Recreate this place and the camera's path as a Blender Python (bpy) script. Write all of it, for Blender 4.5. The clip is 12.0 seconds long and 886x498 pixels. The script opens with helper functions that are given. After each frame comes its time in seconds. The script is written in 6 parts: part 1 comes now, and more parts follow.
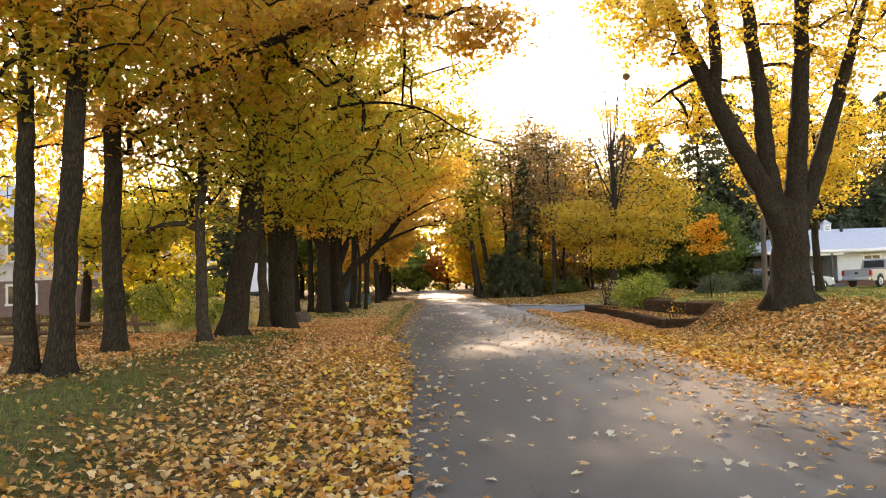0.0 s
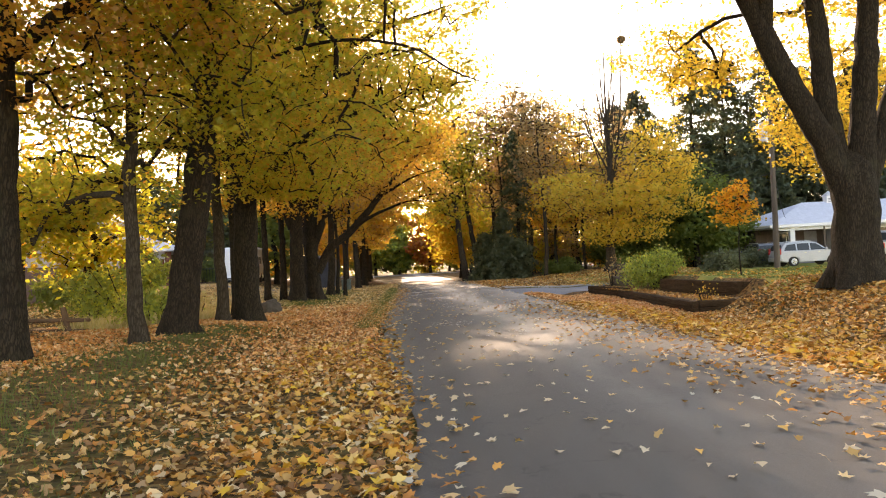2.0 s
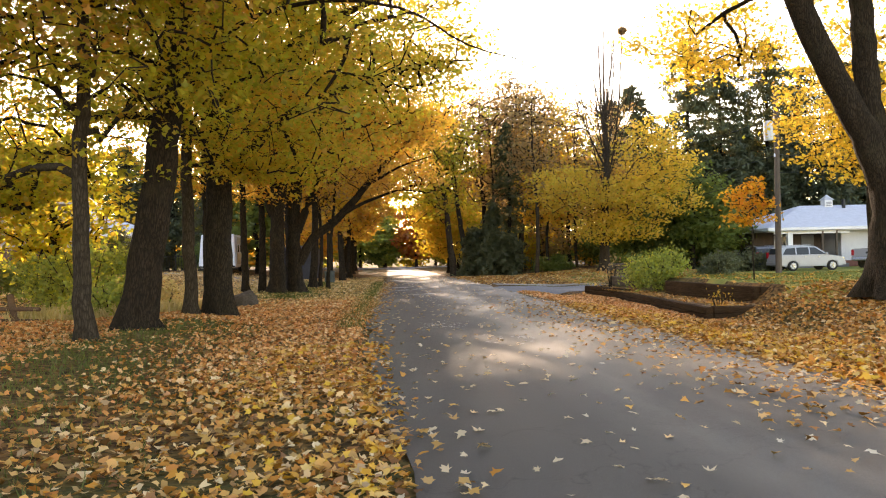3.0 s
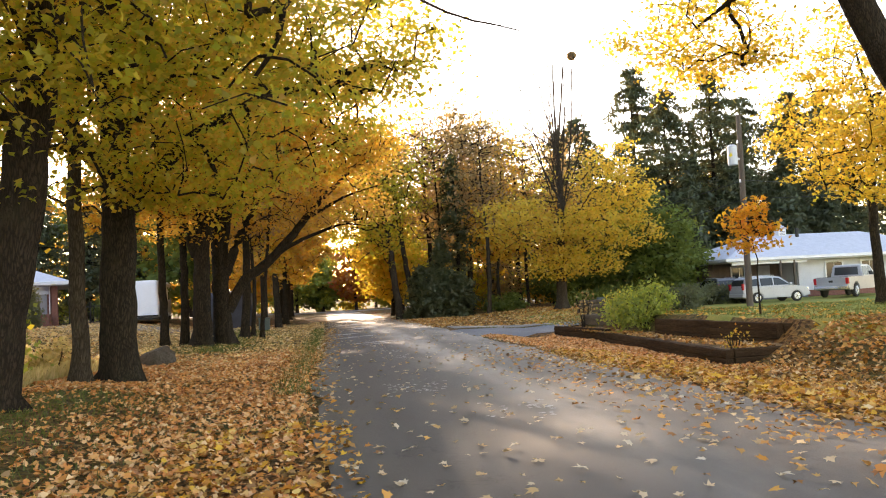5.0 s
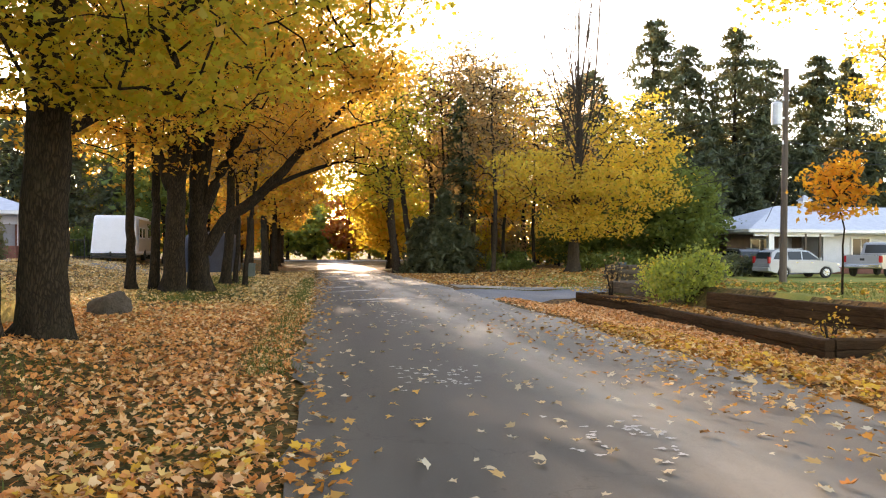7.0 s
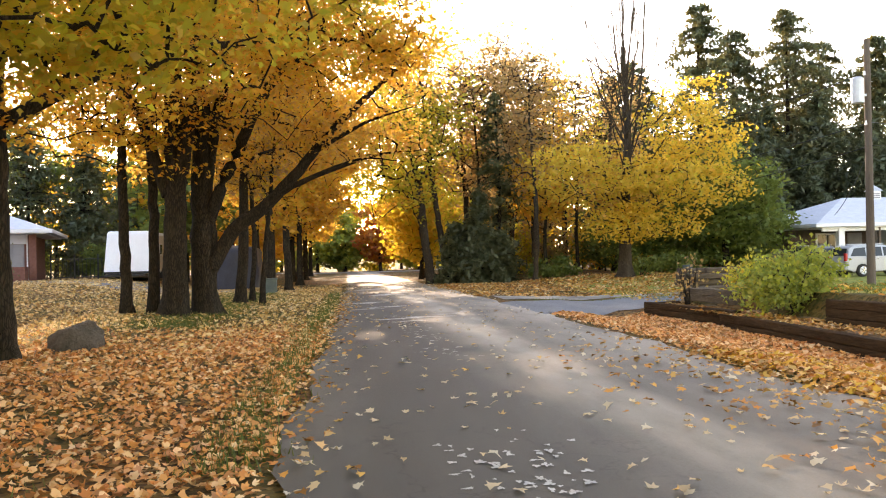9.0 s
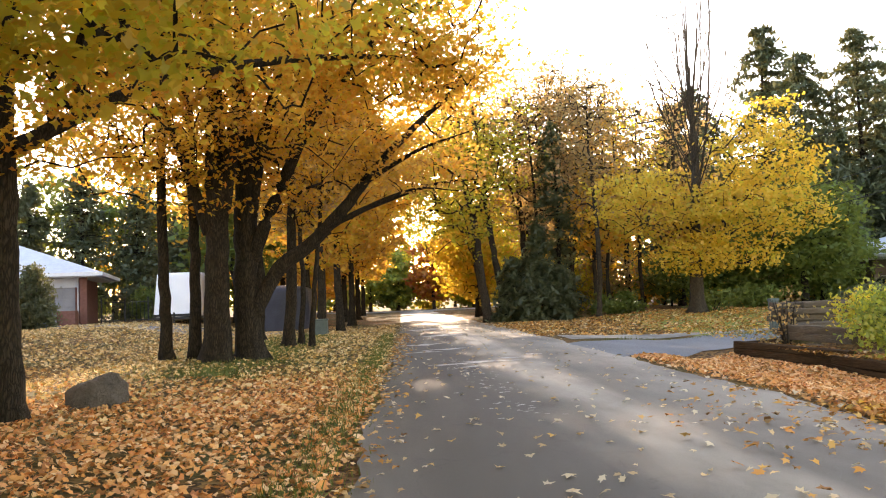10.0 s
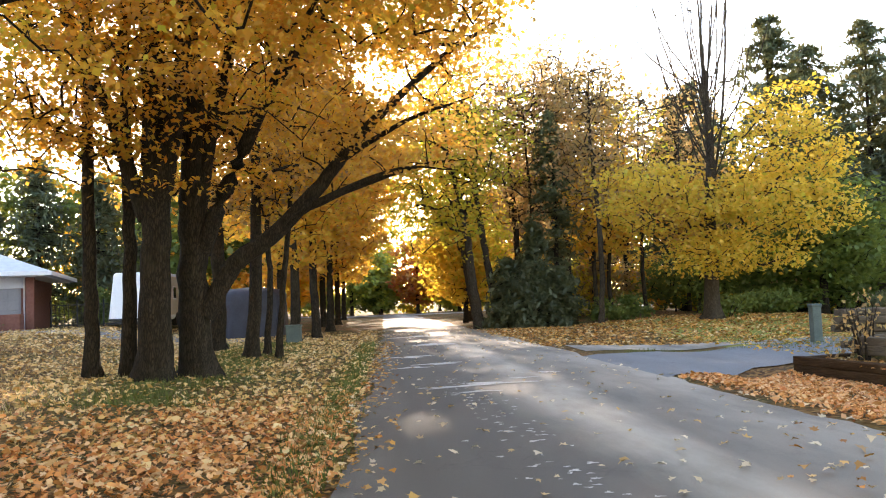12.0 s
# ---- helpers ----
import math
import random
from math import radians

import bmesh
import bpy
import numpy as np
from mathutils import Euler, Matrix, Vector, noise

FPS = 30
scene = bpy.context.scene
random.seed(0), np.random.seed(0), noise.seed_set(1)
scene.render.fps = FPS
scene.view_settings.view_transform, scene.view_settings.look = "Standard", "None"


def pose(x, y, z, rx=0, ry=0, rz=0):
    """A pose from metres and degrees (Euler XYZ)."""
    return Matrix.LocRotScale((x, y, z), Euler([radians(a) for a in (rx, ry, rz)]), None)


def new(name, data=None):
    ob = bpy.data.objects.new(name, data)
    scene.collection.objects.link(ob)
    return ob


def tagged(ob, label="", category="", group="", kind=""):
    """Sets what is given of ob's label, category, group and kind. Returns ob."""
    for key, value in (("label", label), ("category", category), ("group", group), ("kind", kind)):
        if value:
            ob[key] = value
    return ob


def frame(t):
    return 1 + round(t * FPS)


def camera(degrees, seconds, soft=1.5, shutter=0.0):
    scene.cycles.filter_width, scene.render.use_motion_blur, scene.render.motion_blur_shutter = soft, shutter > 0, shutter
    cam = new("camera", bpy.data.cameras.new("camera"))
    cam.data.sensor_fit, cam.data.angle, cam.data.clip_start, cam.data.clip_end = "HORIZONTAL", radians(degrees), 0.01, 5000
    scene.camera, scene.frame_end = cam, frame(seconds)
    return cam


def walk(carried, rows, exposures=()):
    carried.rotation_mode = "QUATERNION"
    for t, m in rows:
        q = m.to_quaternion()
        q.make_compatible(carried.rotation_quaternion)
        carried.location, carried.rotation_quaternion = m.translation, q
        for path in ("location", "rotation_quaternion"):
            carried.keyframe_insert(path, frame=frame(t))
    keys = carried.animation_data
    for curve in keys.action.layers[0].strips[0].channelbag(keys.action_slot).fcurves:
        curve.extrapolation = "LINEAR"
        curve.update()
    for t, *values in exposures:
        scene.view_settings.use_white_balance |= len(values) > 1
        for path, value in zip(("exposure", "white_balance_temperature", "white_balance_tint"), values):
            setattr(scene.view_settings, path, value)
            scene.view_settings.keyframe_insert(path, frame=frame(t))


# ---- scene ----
cam = camera(58.9, 12.0, 1.1)
METRES, EYE, TILT, LEAN, TURN = 22.1, 1.5, 0.0, 0.0, -2.1
ROWS = [
    (0.0, 0.0, 0.0, 0.0, 0.08, 2.26, 1.99),
    (0.5, -0.0011, 0.0444, -0.0008, 0.48, 3.12, 0.14),
    (1.0, -0.0045, 0.0877, -0.0026, 0.17, 0.93, -0.16),
    (1.5, -0.0095, 0.1293, -0.0023, -0.47, 0.66, 0.5),
    (2.0, -0.0147, 0.1725, -0.0026, -1.37, 0.94, 3.08),
    (2.5, -0.0195, 0.2156, -0.0035, -2.09, 0.59, 2.81),
    (3.0, -0.0211, 0.2576, -0.0022, -2.47, 0.47, 1.42),
    (5.0, -0.0365, 0.4252, -0.002, -7.05, 3.29, 3.02),
    (5.5, -0.0405, 0.4659, -0.0019, -7.07, 2.48, 2.76),
    (6.0, -0.0424, 0.5069, -0.003, -7.17, 1.38, 1.6),
    (6.5, -0.0413, 0.5467, -0.0027, -7.58, 0.88, 0.17),
    (7.0, -0.0405, 0.5886, -0.0028, -7.64, -0.0, -0.29),
    (9.0, -0.0318, 0.7496, -0.0037, -5.29, 0.63, 1.49),
    (9.5, -0.0334, 0.7912, -0.0021, -2.07, 3.47, 2.5),
    (10.0, -0.0351, 0.8325, -0.0032, -1.45, 3.49, 2.37),
    (10.5, -0.0351, 0.8771, -0.0032, -1.41, 2.95, 1.32),
    (11.0, -0.034, 0.9172, -0.0034, -1.73, 3.17, 0.44),
    (11.5, -0.0368, 0.9564, -0.0034, -2.32, 3.42, 1.02),
    (12.0, -0.0402, 0.9971, -0.0033, -2.71, 3.72, 2.13),
]
EXPOSURE, KELVIN, TINT = 2.46, 7600, 17
SUN_ELEV, SUN_LEFT = 15.5, 2.5
walk(cam, [(t, pose(0, 0, EYE, TILT, LEAN, TURN) @ pose(METRES * x, METRES * y, METRES * z, 90 + pitch, roll, yaw)) for t, x, y, z, yaw, pitch, roll in ROWS],
     [(0.0, EXPOSURE - 0.1, KELVIN + 1700, TINT + 8), (6.0, EXPOSURE, KELVIN + 900, TINT + 5), (9.0, EXPOSURE + 0.36, KELVIN + 1400, TINT + 7), (12.0, EXPOSURE + 0.34, KELVIN + 100, TINT + 2)])

# ---- light ----
world = bpy.data.worlds.new("world")
scene.world = world
world.use_nodes = True
wn = world.node_tree.nodes
sky = wn.new("ShaderNodeTexSky")
sky.sky_type, sky.sun_disc = "NISHITA", False
sky.sun_elevation, sky.sun_rotation = radians(SUN_ELEV), radians(-SUN_LEFT)
sky.air_density, sky.dust_density, sky.ozone_density = 1.0, 0.3, 1.0
wn["Background"].inputs["Strength"].default_value = 0.15
world.node_tree.links.new(sky.outputs[0], wn["Background"].inputs["Color"])

sun = new("sun", bpy.data.lights.new("sun", "SUN"))
sun.data.energy, sun.data.angle, sun.data.color = 2.1, radians(0.8), (1.0, 0.90, 0.76)
sun_dir = Vector((-math.sin(radians(SUN_LEFT)) * math.cos(radians(SUN_ELEV)), math.cos(radians(SUN_LEFT)) * math.cos(radians(SUN_ELEV)), math.sin(radians(SUN_ELEV))))
sun.matrix_world = Matrix.Translation((0, 60, 40)) @ sun_dir.to_track_quat("Z", "Y").to_matrix().to_4x4()


# ---- materials ----
def material(name, rough=0.8, metal=0.0):
    m = bpy.data.materials.new(name)
    m.use_nodes = True
    b = m.node_tree.nodes["Principled BSDF"]
    b.inputs["Roughness"].default_value, b.inputs["Metallic"].default_value = rough, metal
    return m, m.node_tree, b


def node(nt, kind, **inputs):
    n = nt.nodes.new(kind)
    for k, v in inputs.items():
        n.inputs[k.replace("_", " ")].default_value = v
    return n


def ramp(nt, fac, stops):
    r = nt.nodes.new("ShaderNodeValToRGB")
    while len(r.color_ramp.elements) < len(stops):
        r.color_ramp.elements.new(0.5)
    for e, (p, c) in zip(r.color_ramp.elements, stops):
        e.position, e.color = p, (*c, 1)
    nt.links.new(fac, r.inputs[0])
    return r.outputs[0]


def mixc(nt, fac, a, b, mode="MIX"):
    m = nt.nodes.new("ShaderNodeMix")
    m.data_type, m.blend_type = "RGBA", mode
    for sock, v in ((m.inputs[0], fac), (m.inputs[6], a), (m.inputs[7], b)):
        if isinstance(v, bpy.types.NodeSocket):
            nt.links.new(v, sock)
        else:
            sock.default_value = v if isinstance(v, float) else (*v, 1)
    return m.outputs[2]


def coords(nt, scale=(1, 1, 1)):
    tc, mp = nt.nodes.new("ShaderNodeTexCoord"), nt.nodes.new("ShaderNodeMapping")
    mp.inputs["Scale"].default_value = scale
    nt.links.new(tc.outputs["Object"], mp.inputs[0])
    return mp.outputs[0]


def noise_tex(nt, vec, scale, detail=4.0, rough=0.55):
    n = node(nt, "ShaderNodeTexNoise", Scale=scale, Detail=detail, Roughness=rough)
    nt.links.new(vec, n.inputs["Vector"])
    return n.outputs["Fac"]


def bump(nt, b, height, strength, dist):
    n = node(nt, "ShaderNodeBump", Strength=strength, Distance=dist)
    nt.links.new(height, n.inputs["Height"])
    nt.links.new(n.outputs[0], b.inputs["Normal"])


def surface(name, c1, c2, scale=3.0, fine=40.0, rough=0.8, metal=0.0, relief=0.2, dist=0.01, stretch=(1, 1, 1), specular=0.3):
    """Two scales of mottling between two colours, with fine relief."""
    m, nt, b = material(name, rough, metal)
    v = coords(nt, stretch)
    big, small = noise_tex(nt, v, scale), noise_tex(nt, v, fine, 5.0, 0.65)
    col = ramp(nt, big, [(0.3, c1), (0.7, c2)])
    col = mixc(nt, 0.35, col, ramp(nt, small, [(0.3, tuple(x * 0.55 for x in c1)), (0.7, tuple(min(1, x * 1.3) for x in c2))]))
    nt.links.new(col, b.inputs["Base Color"])
    b.inputs["Specular IOR Level"].default_value = specular
    bump(nt, b, small, relief, dist)
    return m


def leaf_material(name, colours, through_light=0.7, drift=0.55):
    """Thin leaves: each one takes its own colour from the ramp; light also passes through."""
    m = bpy.data.materials.new(name)
    m.use_nodes = True
    nt = m.node_tree
    nt.nodes.remove(nt.nodes["Principled BSDF"])
    geo = nt.nodes.new("ShaderNodeNewGeometry")
    n = len(colours)
    col = ramp(nt, geo.outputs["Random Per Island"], [((i + 0.5) / n, c) for i, c in enumerate(colours)])
    v = coords(nt)
    patch = noise_tex(nt, v, 0.55, 2.0)
    col = mixc(nt, ramp(nt, patch, [(0.35, (0, 0, 0)), (0.75, (drift, drift, drift))]), col, colours[-1])
    d, tr, gl = node(nt, "ShaderNodeBsdfDiffuse"), node(nt, "ShaderNodeBsdfTranslucent"), node(nt, "ShaderNodeBsdfGlossy", Roughness=0.5)
    warm = mixc(nt, 0.15, col, (0.9, 0.6, 0.05), "MIX")
    nt.links.new(col, d.inputs[0])
    nt.links.new(warm, tr.inputs[0])
    gl.inputs[0].default_value = (0.6, 0.6, 0.6, 1)
    m1, m2 = nt.nodes.new("ShaderNodeMixShader"), nt.nodes.new("ShaderNodeMixShader")
    m1.inputs[0].default_value, m2.inputs[0].default_value = through_light, 0.04
    nt.links.new(d.outputs[0], m1.inputs[1])
    nt.links.new(tr.outputs[0], m1.inputs[2])
    nt.links.new(m1.outputs[0], m2.inputs[1])
    nt.links.new(gl.outputs[0], m2.inputs[2])
    nt.links.new(m2.outputs[0], nt.nodes["Material Output"].inputs[0])
    return m


def bark_material(name, c1, c2):
    m, nt, b = material(name, 0.95)
    v = coords(nt, (1, 1, 0.22))
    fur = node(nt, "ShaderNodeTexVoronoi", Scale=26.0)
    fur.feature = "DISTANCE_TO_EDGE"
    wob = noise_tex(nt, v, 9.0, 5.0, 0.6)
    add = nt.nodes.new("ShaderNodeVectorMath")
    add.operation = "ADD"
    nt.links.new(v, add.inputs[0])
    sc = nt.nodes.new("ShaderNodeMath")
    sc.operation = "MULTIPLY"
    sc.inputs[1].default_value = 0.12
    nt.links.new(wob, sc.inputs[0])
    nt.links.new(sc.outputs[0], add.inputs[1])
    nt.links.new(add.outputs[0], fur.inputs["Vector"])
    ridge = ramp(nt, fur.outputs["Distance"], [(0.0, (0, 0, 0)), (0.25, (1, 1, 1))])
    col = mixc(nt, ridge, tuple(x * 0.62 for x in c1), ramp(nt, wob, [(0.3, c1), (0.7, c2)]))
    blot = noise_tex(nt, coords(nt), 2.2, 3.0)
    col = mixc(nt, ramp(nt, blot, [(0.55, (0, 0, 0)), (0.75, (0.5, 0.5, 0.5))]), col, (c2[0] * 0.9, c2[1] * 1.05, c2[2] * 0.9))
    nt.links.new(col, b.inputs["Base Color"])
    b.inputs["Specular IOR Level"].default_value = 0.1
    bump(nt, b, ridge, 0.8, 0.02)
    return m


YELLOW, GOLD, LIME = (0.72, 0.48, 0.07), (0.72, 0.38, 0.05), (0.46, 0.48, 0.05)
ORANGE, RUST, BROWN, GREEN = (0.66, 0.26, 0.035), (0.46, 0.24, 0.1), (0.34, 0.22, 0.13), (0.10, 0.16, 0.035)
LEAF = {
    "gold": leaf_material("leaves_gold", [YELLOW, GOLD, LIME, GOLD, YELLOW, ORANGE]),
    "amber": leaf_material("leaves_amber", [GOLD, ORANGE, (0.62, 0.36, 0.08), RUST, YELLOW, (0.58, 0.32, 0.08)]),
    "olive": leaf_material("leaves_olive_gold", [LIME, YELLOW, (0.34, 0.42, 0.05), GOLD, LIME, (0.64, 0.34, 0.05), (0.5, 0.46, 0.06)], 0.8),
    "greengold": leaf_material("leaves_green_gold", [(0.4, 0.45, 0.05), (0.3, 0.4, 0.04), (0.22, 0.33, 0.04), YELLOW, (0.34, 0.43, 0.05), LIME, (0.62, 0.36, 0.06)], 0.8, 0.5),
    "lime": leaf_material("leaves_lime", [LIME, YELLOW, LIME, (0.25, 0.29, 0.05), GOLD, LIME], 0.8),
    "yellow": leaf_material("leaves_yellow", [YELLOW, (0.64, 0.45, 0.06), YELLOW, GOLD, LIME, YELLOW], 0.65),
    "orange": leaf_material("leaves_orange", [(0.75, 0.3, 0.03), (0.72, 0.36, 0.03), (0.75, 0.24, 0.03), (0.7, 0.4, 0.04)]),
    "russet": leaf_material("leaves_russet", [RUST, BROWN, (0.34, 0.25, 0.11), (0.42, 0.22, 0.08), BROWN, (0.3, 0.22, 0.12)], 0.75),
    "red": leaf_material("leaves_red", [(0.42, 0.07, 0.04), RUST, (0.5, 0.12, 0.05), ORANGE]),
    "green": leaf_material("leaves_green", [GREEN, (0.07, 0.13, 0.035), (0.14, 0.19, 0.04), GREEN], 0.45),
    "shrub": leaf_material("leaves_shrub", [(0.2, 0.28, 0.06), LIME, (0.16, 0.24, 0.06), (0.4, 0.38, 0.08), (0.2, 0.28, 0.06)], 0.4),
    "needle": leaf_material("needles", [(0.06, 0.085, 0.05), (0.08, 0.11, 0.06), (0.05, 0.07, 0.045)], 0.3),
    "cedar": leaf_material("cedar_sprays", [(0.06, 0.09, 0.055), (0.08, 0.11, 0.065), (0.1, 0.125, 0.07)], 0.45),
    "litter": leaf_material("fallen_leaf_litter", [(0.7, 0.36, 0.09), (0.58, 0.2, 0.045), (0.76, 0.47, 0.18), (0.14, 0.06, 0.028), (0.68, 0.28, 0.04), (0.85, 0.64, 0.36), (0.24, 0.1, 0.04), (0.62, 0.36, 0.1), (0.32, 0.14, 0.05)], 0.12, 0.2),
    "litter_red": leaf_material("fallen_red_leaves", [(0.76, 0.31, 0.09), (0.62, 0.2, 0.06), (0.85, 0.52, 0.26), (0.4, 0.14, 0.06), (0.8, 0.38, 0.12), (0.86, 0.6, 0.34), (0.74, 0.32, 0.1)], 0.12, 0.2),
    "litter_gold": leaf_material("fallen_gold_leaves", [(0.72, 0.42, 0.05), (0.66, 0.3, 0.04), (0.76, 0.52, 0.18), (0.62, 0.22, 0.03), (0.4, 0.17, 0.04)], 0.12, 0.2),
    "litter_tan": leaf_material("fallen_tan_leaves", [(0.8, 0.56, 0.26), (0.82, 0.62, 0.34), (0.74, 0.44, 0.16), (0.76, 0.5, 0.18), (0.62, 0.36, 0.14)], 0.12, 0.2),
    # Dried leaves, whitened further to paint in the sky's sheen.
    "pale": leaf_material("dried_sheen_road_leaves", [(0.7, 0.62, 0.48), (0.6, 0.47, 0.3), (0.76, 0.68, 0.54), (0.6, 0.34, 0.1), (0.45, 0.33, 0.2)], 0.25),
    "grass": leaf_material("grass_blades", [(0.075, 0.12, 0.025), (0.11, 0.15, 0.035), (0.17, 0.18, 0.05), (0.06, 0.1, 0.02)], 0.4),
    "drygrass": leaf_material("dry_grass_blades", [(0.56, 0.44, 0.2), (0.42, 0.38, 0.14), (0.6, 0.48, 0.26)], 0.4),
}
BARK = bark_material("bark_maple", (0.028, 0.021, 0.015), (0.06, 0.047, 0.033))
BARK_GREY = bark_material("bark_grey", (0.05, 0.038, 0.028), (0.095, 0.074, 0.054))
BARK_DARK = bark_material("bark_dark", (0.03, 0.022, 0.016), (0.06, 0.044, 0.032))
TIMBER = surface("weathered_timber", (0.02, 0.011, 0.006), (0.085, 0.05, 0.028), 5, 34, 0.9, relief=1.0, dist=0.03, stretch=(1, 0.15, 1), specular=0.06)
TIMBER_OLD = surface("silvered_timber", (0.05, 0.037, 0.027), (0.16, 0.125, 0.092), 5, 34, 0.9, relief=1.0, dist=0.03, stretch=(1, 0.15, 1))
RAIL = surface("rail_wood", (0.08, 0.045, 0.028), (0.17, 0.1, 0.06), 5, 30, 0.85, relief=0.5)
STONE = surface("boulder_stone", (0.05, 0.041, 0.033), (0.14, 0.115, 0.092), 5, 24, 0.9, relief=1.0, dist=0.05)
SIDING = surface("pale_siding", (0.5, 0.53, 0.6), (0.6, 0.63, 0.7), 2, 30, 0.7, relief=0.05)
SIDING_WHITE = surface("white_siding", (0.54, 0.55, 0.58), (0.62, 0.63, 0.66), 2, 30, 0.7, relief=0.05)
BRICK = surface("dull_red_brick", (0.15, 0.06, 0.045), (0.24, 0.11, 0.085), 8, 60, 0.9, relief=0.4)
BRICK_DULL = surface("mauve_grey_brick", (0.14, 0.1, 0.1), (0.22, 0.16, 0.16), 8, 60, 0.9, relief=0.4)
ROOF_PALE = surface("pale_roof_shingles", (0.42, 0.44, 0.5), (0.56, 0.58, 0.64), 3, 60, 0.75, relief=0.3)
TRIM = surface("white_trim_paint", (0.68, 0.68, 0.68), (0.8, 0.8, 0.8), 3, 60, 0.6, relief=0.03)
GARAGE = surface("grey_garage_door", (0.2, 0.2, 0.22), (0.28, 0.28, 0.3), 2, 40, 0.6, relief=0.05)
PORCHWOOD = surface("brown_porch_boards", (0.07, 0.05, 0.042), (0.13, 0.095, 0.08), 3, 40, 0.85, relief=0.4, stretch=(1, 1, 0.15))
DARKIN = surface("dark_recess", (0.03, 0.03, 0.032), (0.05, 0.048, 0.046), 3, 30, 0.9)
CAMPER = surface("camper_white_skin", (0.72, 0.74, 0.78), (0.8, 0.82, 0.86), 2, 50, 0.45, relief=0.03)
CAMPER_BEIGE = surface("camper_beige_skin", (0.46, 0.4, 0.32), (0.55, 0.49, 0.4), 2, 50, 0.5, relief=0.03)
TARP = surface("blue_grey_tarpaulin", (0.022, 0.025, 0.04), (0.04, 0.045, 0.066), 2, 25, 0.55, relief=0.4, dist=0.03)
POLEWOOD = surface("pole_wood", (0.07, 0.052, 0.04), (0.13, 0.1, 0.08), 4, 40, 0.9, relief=0.4, stretch=(1, 1, 0.1))
METAL = surface("galvanised_metal", (0.42, 0.44, 0.47), (0.52, 0.54, 0.57), 4, 50, 0.5, 0.4, relief=0.05)
IRON = surface("black_iron", (0.02, 0.02, 0.02), (0.035, 0.035, 0.035), 5, 60, 0.5, 0.3)
SILVER = surface("silver_car_paint", (0.27, 0.28, 0.31), (0.33, 0.34, 0.37), 1, 80, 0.3, 0.25, relief=0.01, specular=0.5)
PAINT_WHITE = surface("white_car_paint", (0.3, 0.32, 0.36), (0.36, 0.38, 0.42), 1, 80, 0.3, 0.15, relief=0.01, specular=0.5)
PAINT_DARK = surface("dark_car_paint", (0.03, 0.035, 0.045), (0.05, 0.055, 0.065), 1, 80, 0.3, 0.2, relief=0.01, specular=0.5)
RUBBER = surface("tyre_rubber", (0.02, 0.02, 0.02), (0.035, 0.034, 0.033), 8, 60, 0.85, relief=0.2)
CHROME = surface("chrome", (0.6, 0.6, 0.62), (0.7, 0.7, 0.72), 2, 50, 0.2, 0.9, relief=0.01)
BLUEPLASTIC = surface("blue_plastic", (0.04, 0.09, 0.3), (0.06, 0.13, 0.38), 3, 40, 0.5)
POST_GREEN = surface("grey_green_post_paint", (0.055, 0.075, 0.07), (0.1, 0.125, 0.115), 4, 40, 0.7, relief=0.3)
SOIL = surface("bed_soil", (0.14, 0.085, 0.045), (0.26, 0.17, 0.09), 3, 30, 0.95, relief=0.9, dist=0.04)
RED_LAMP, _nt, _b = material("red_tail_lamp", 0.25)
_b.inputs["Base Color"].default_value = (0.45, 0.015, 0.02, 1)
GLASS, _nt, _b = material("dark_window_glass", 0.06)
_b.inputs["Base Color"].default_value = (0.03, 0.035, 0.04, 1)
_b.inputs["Specular IOR Level"].default_value = 0.3


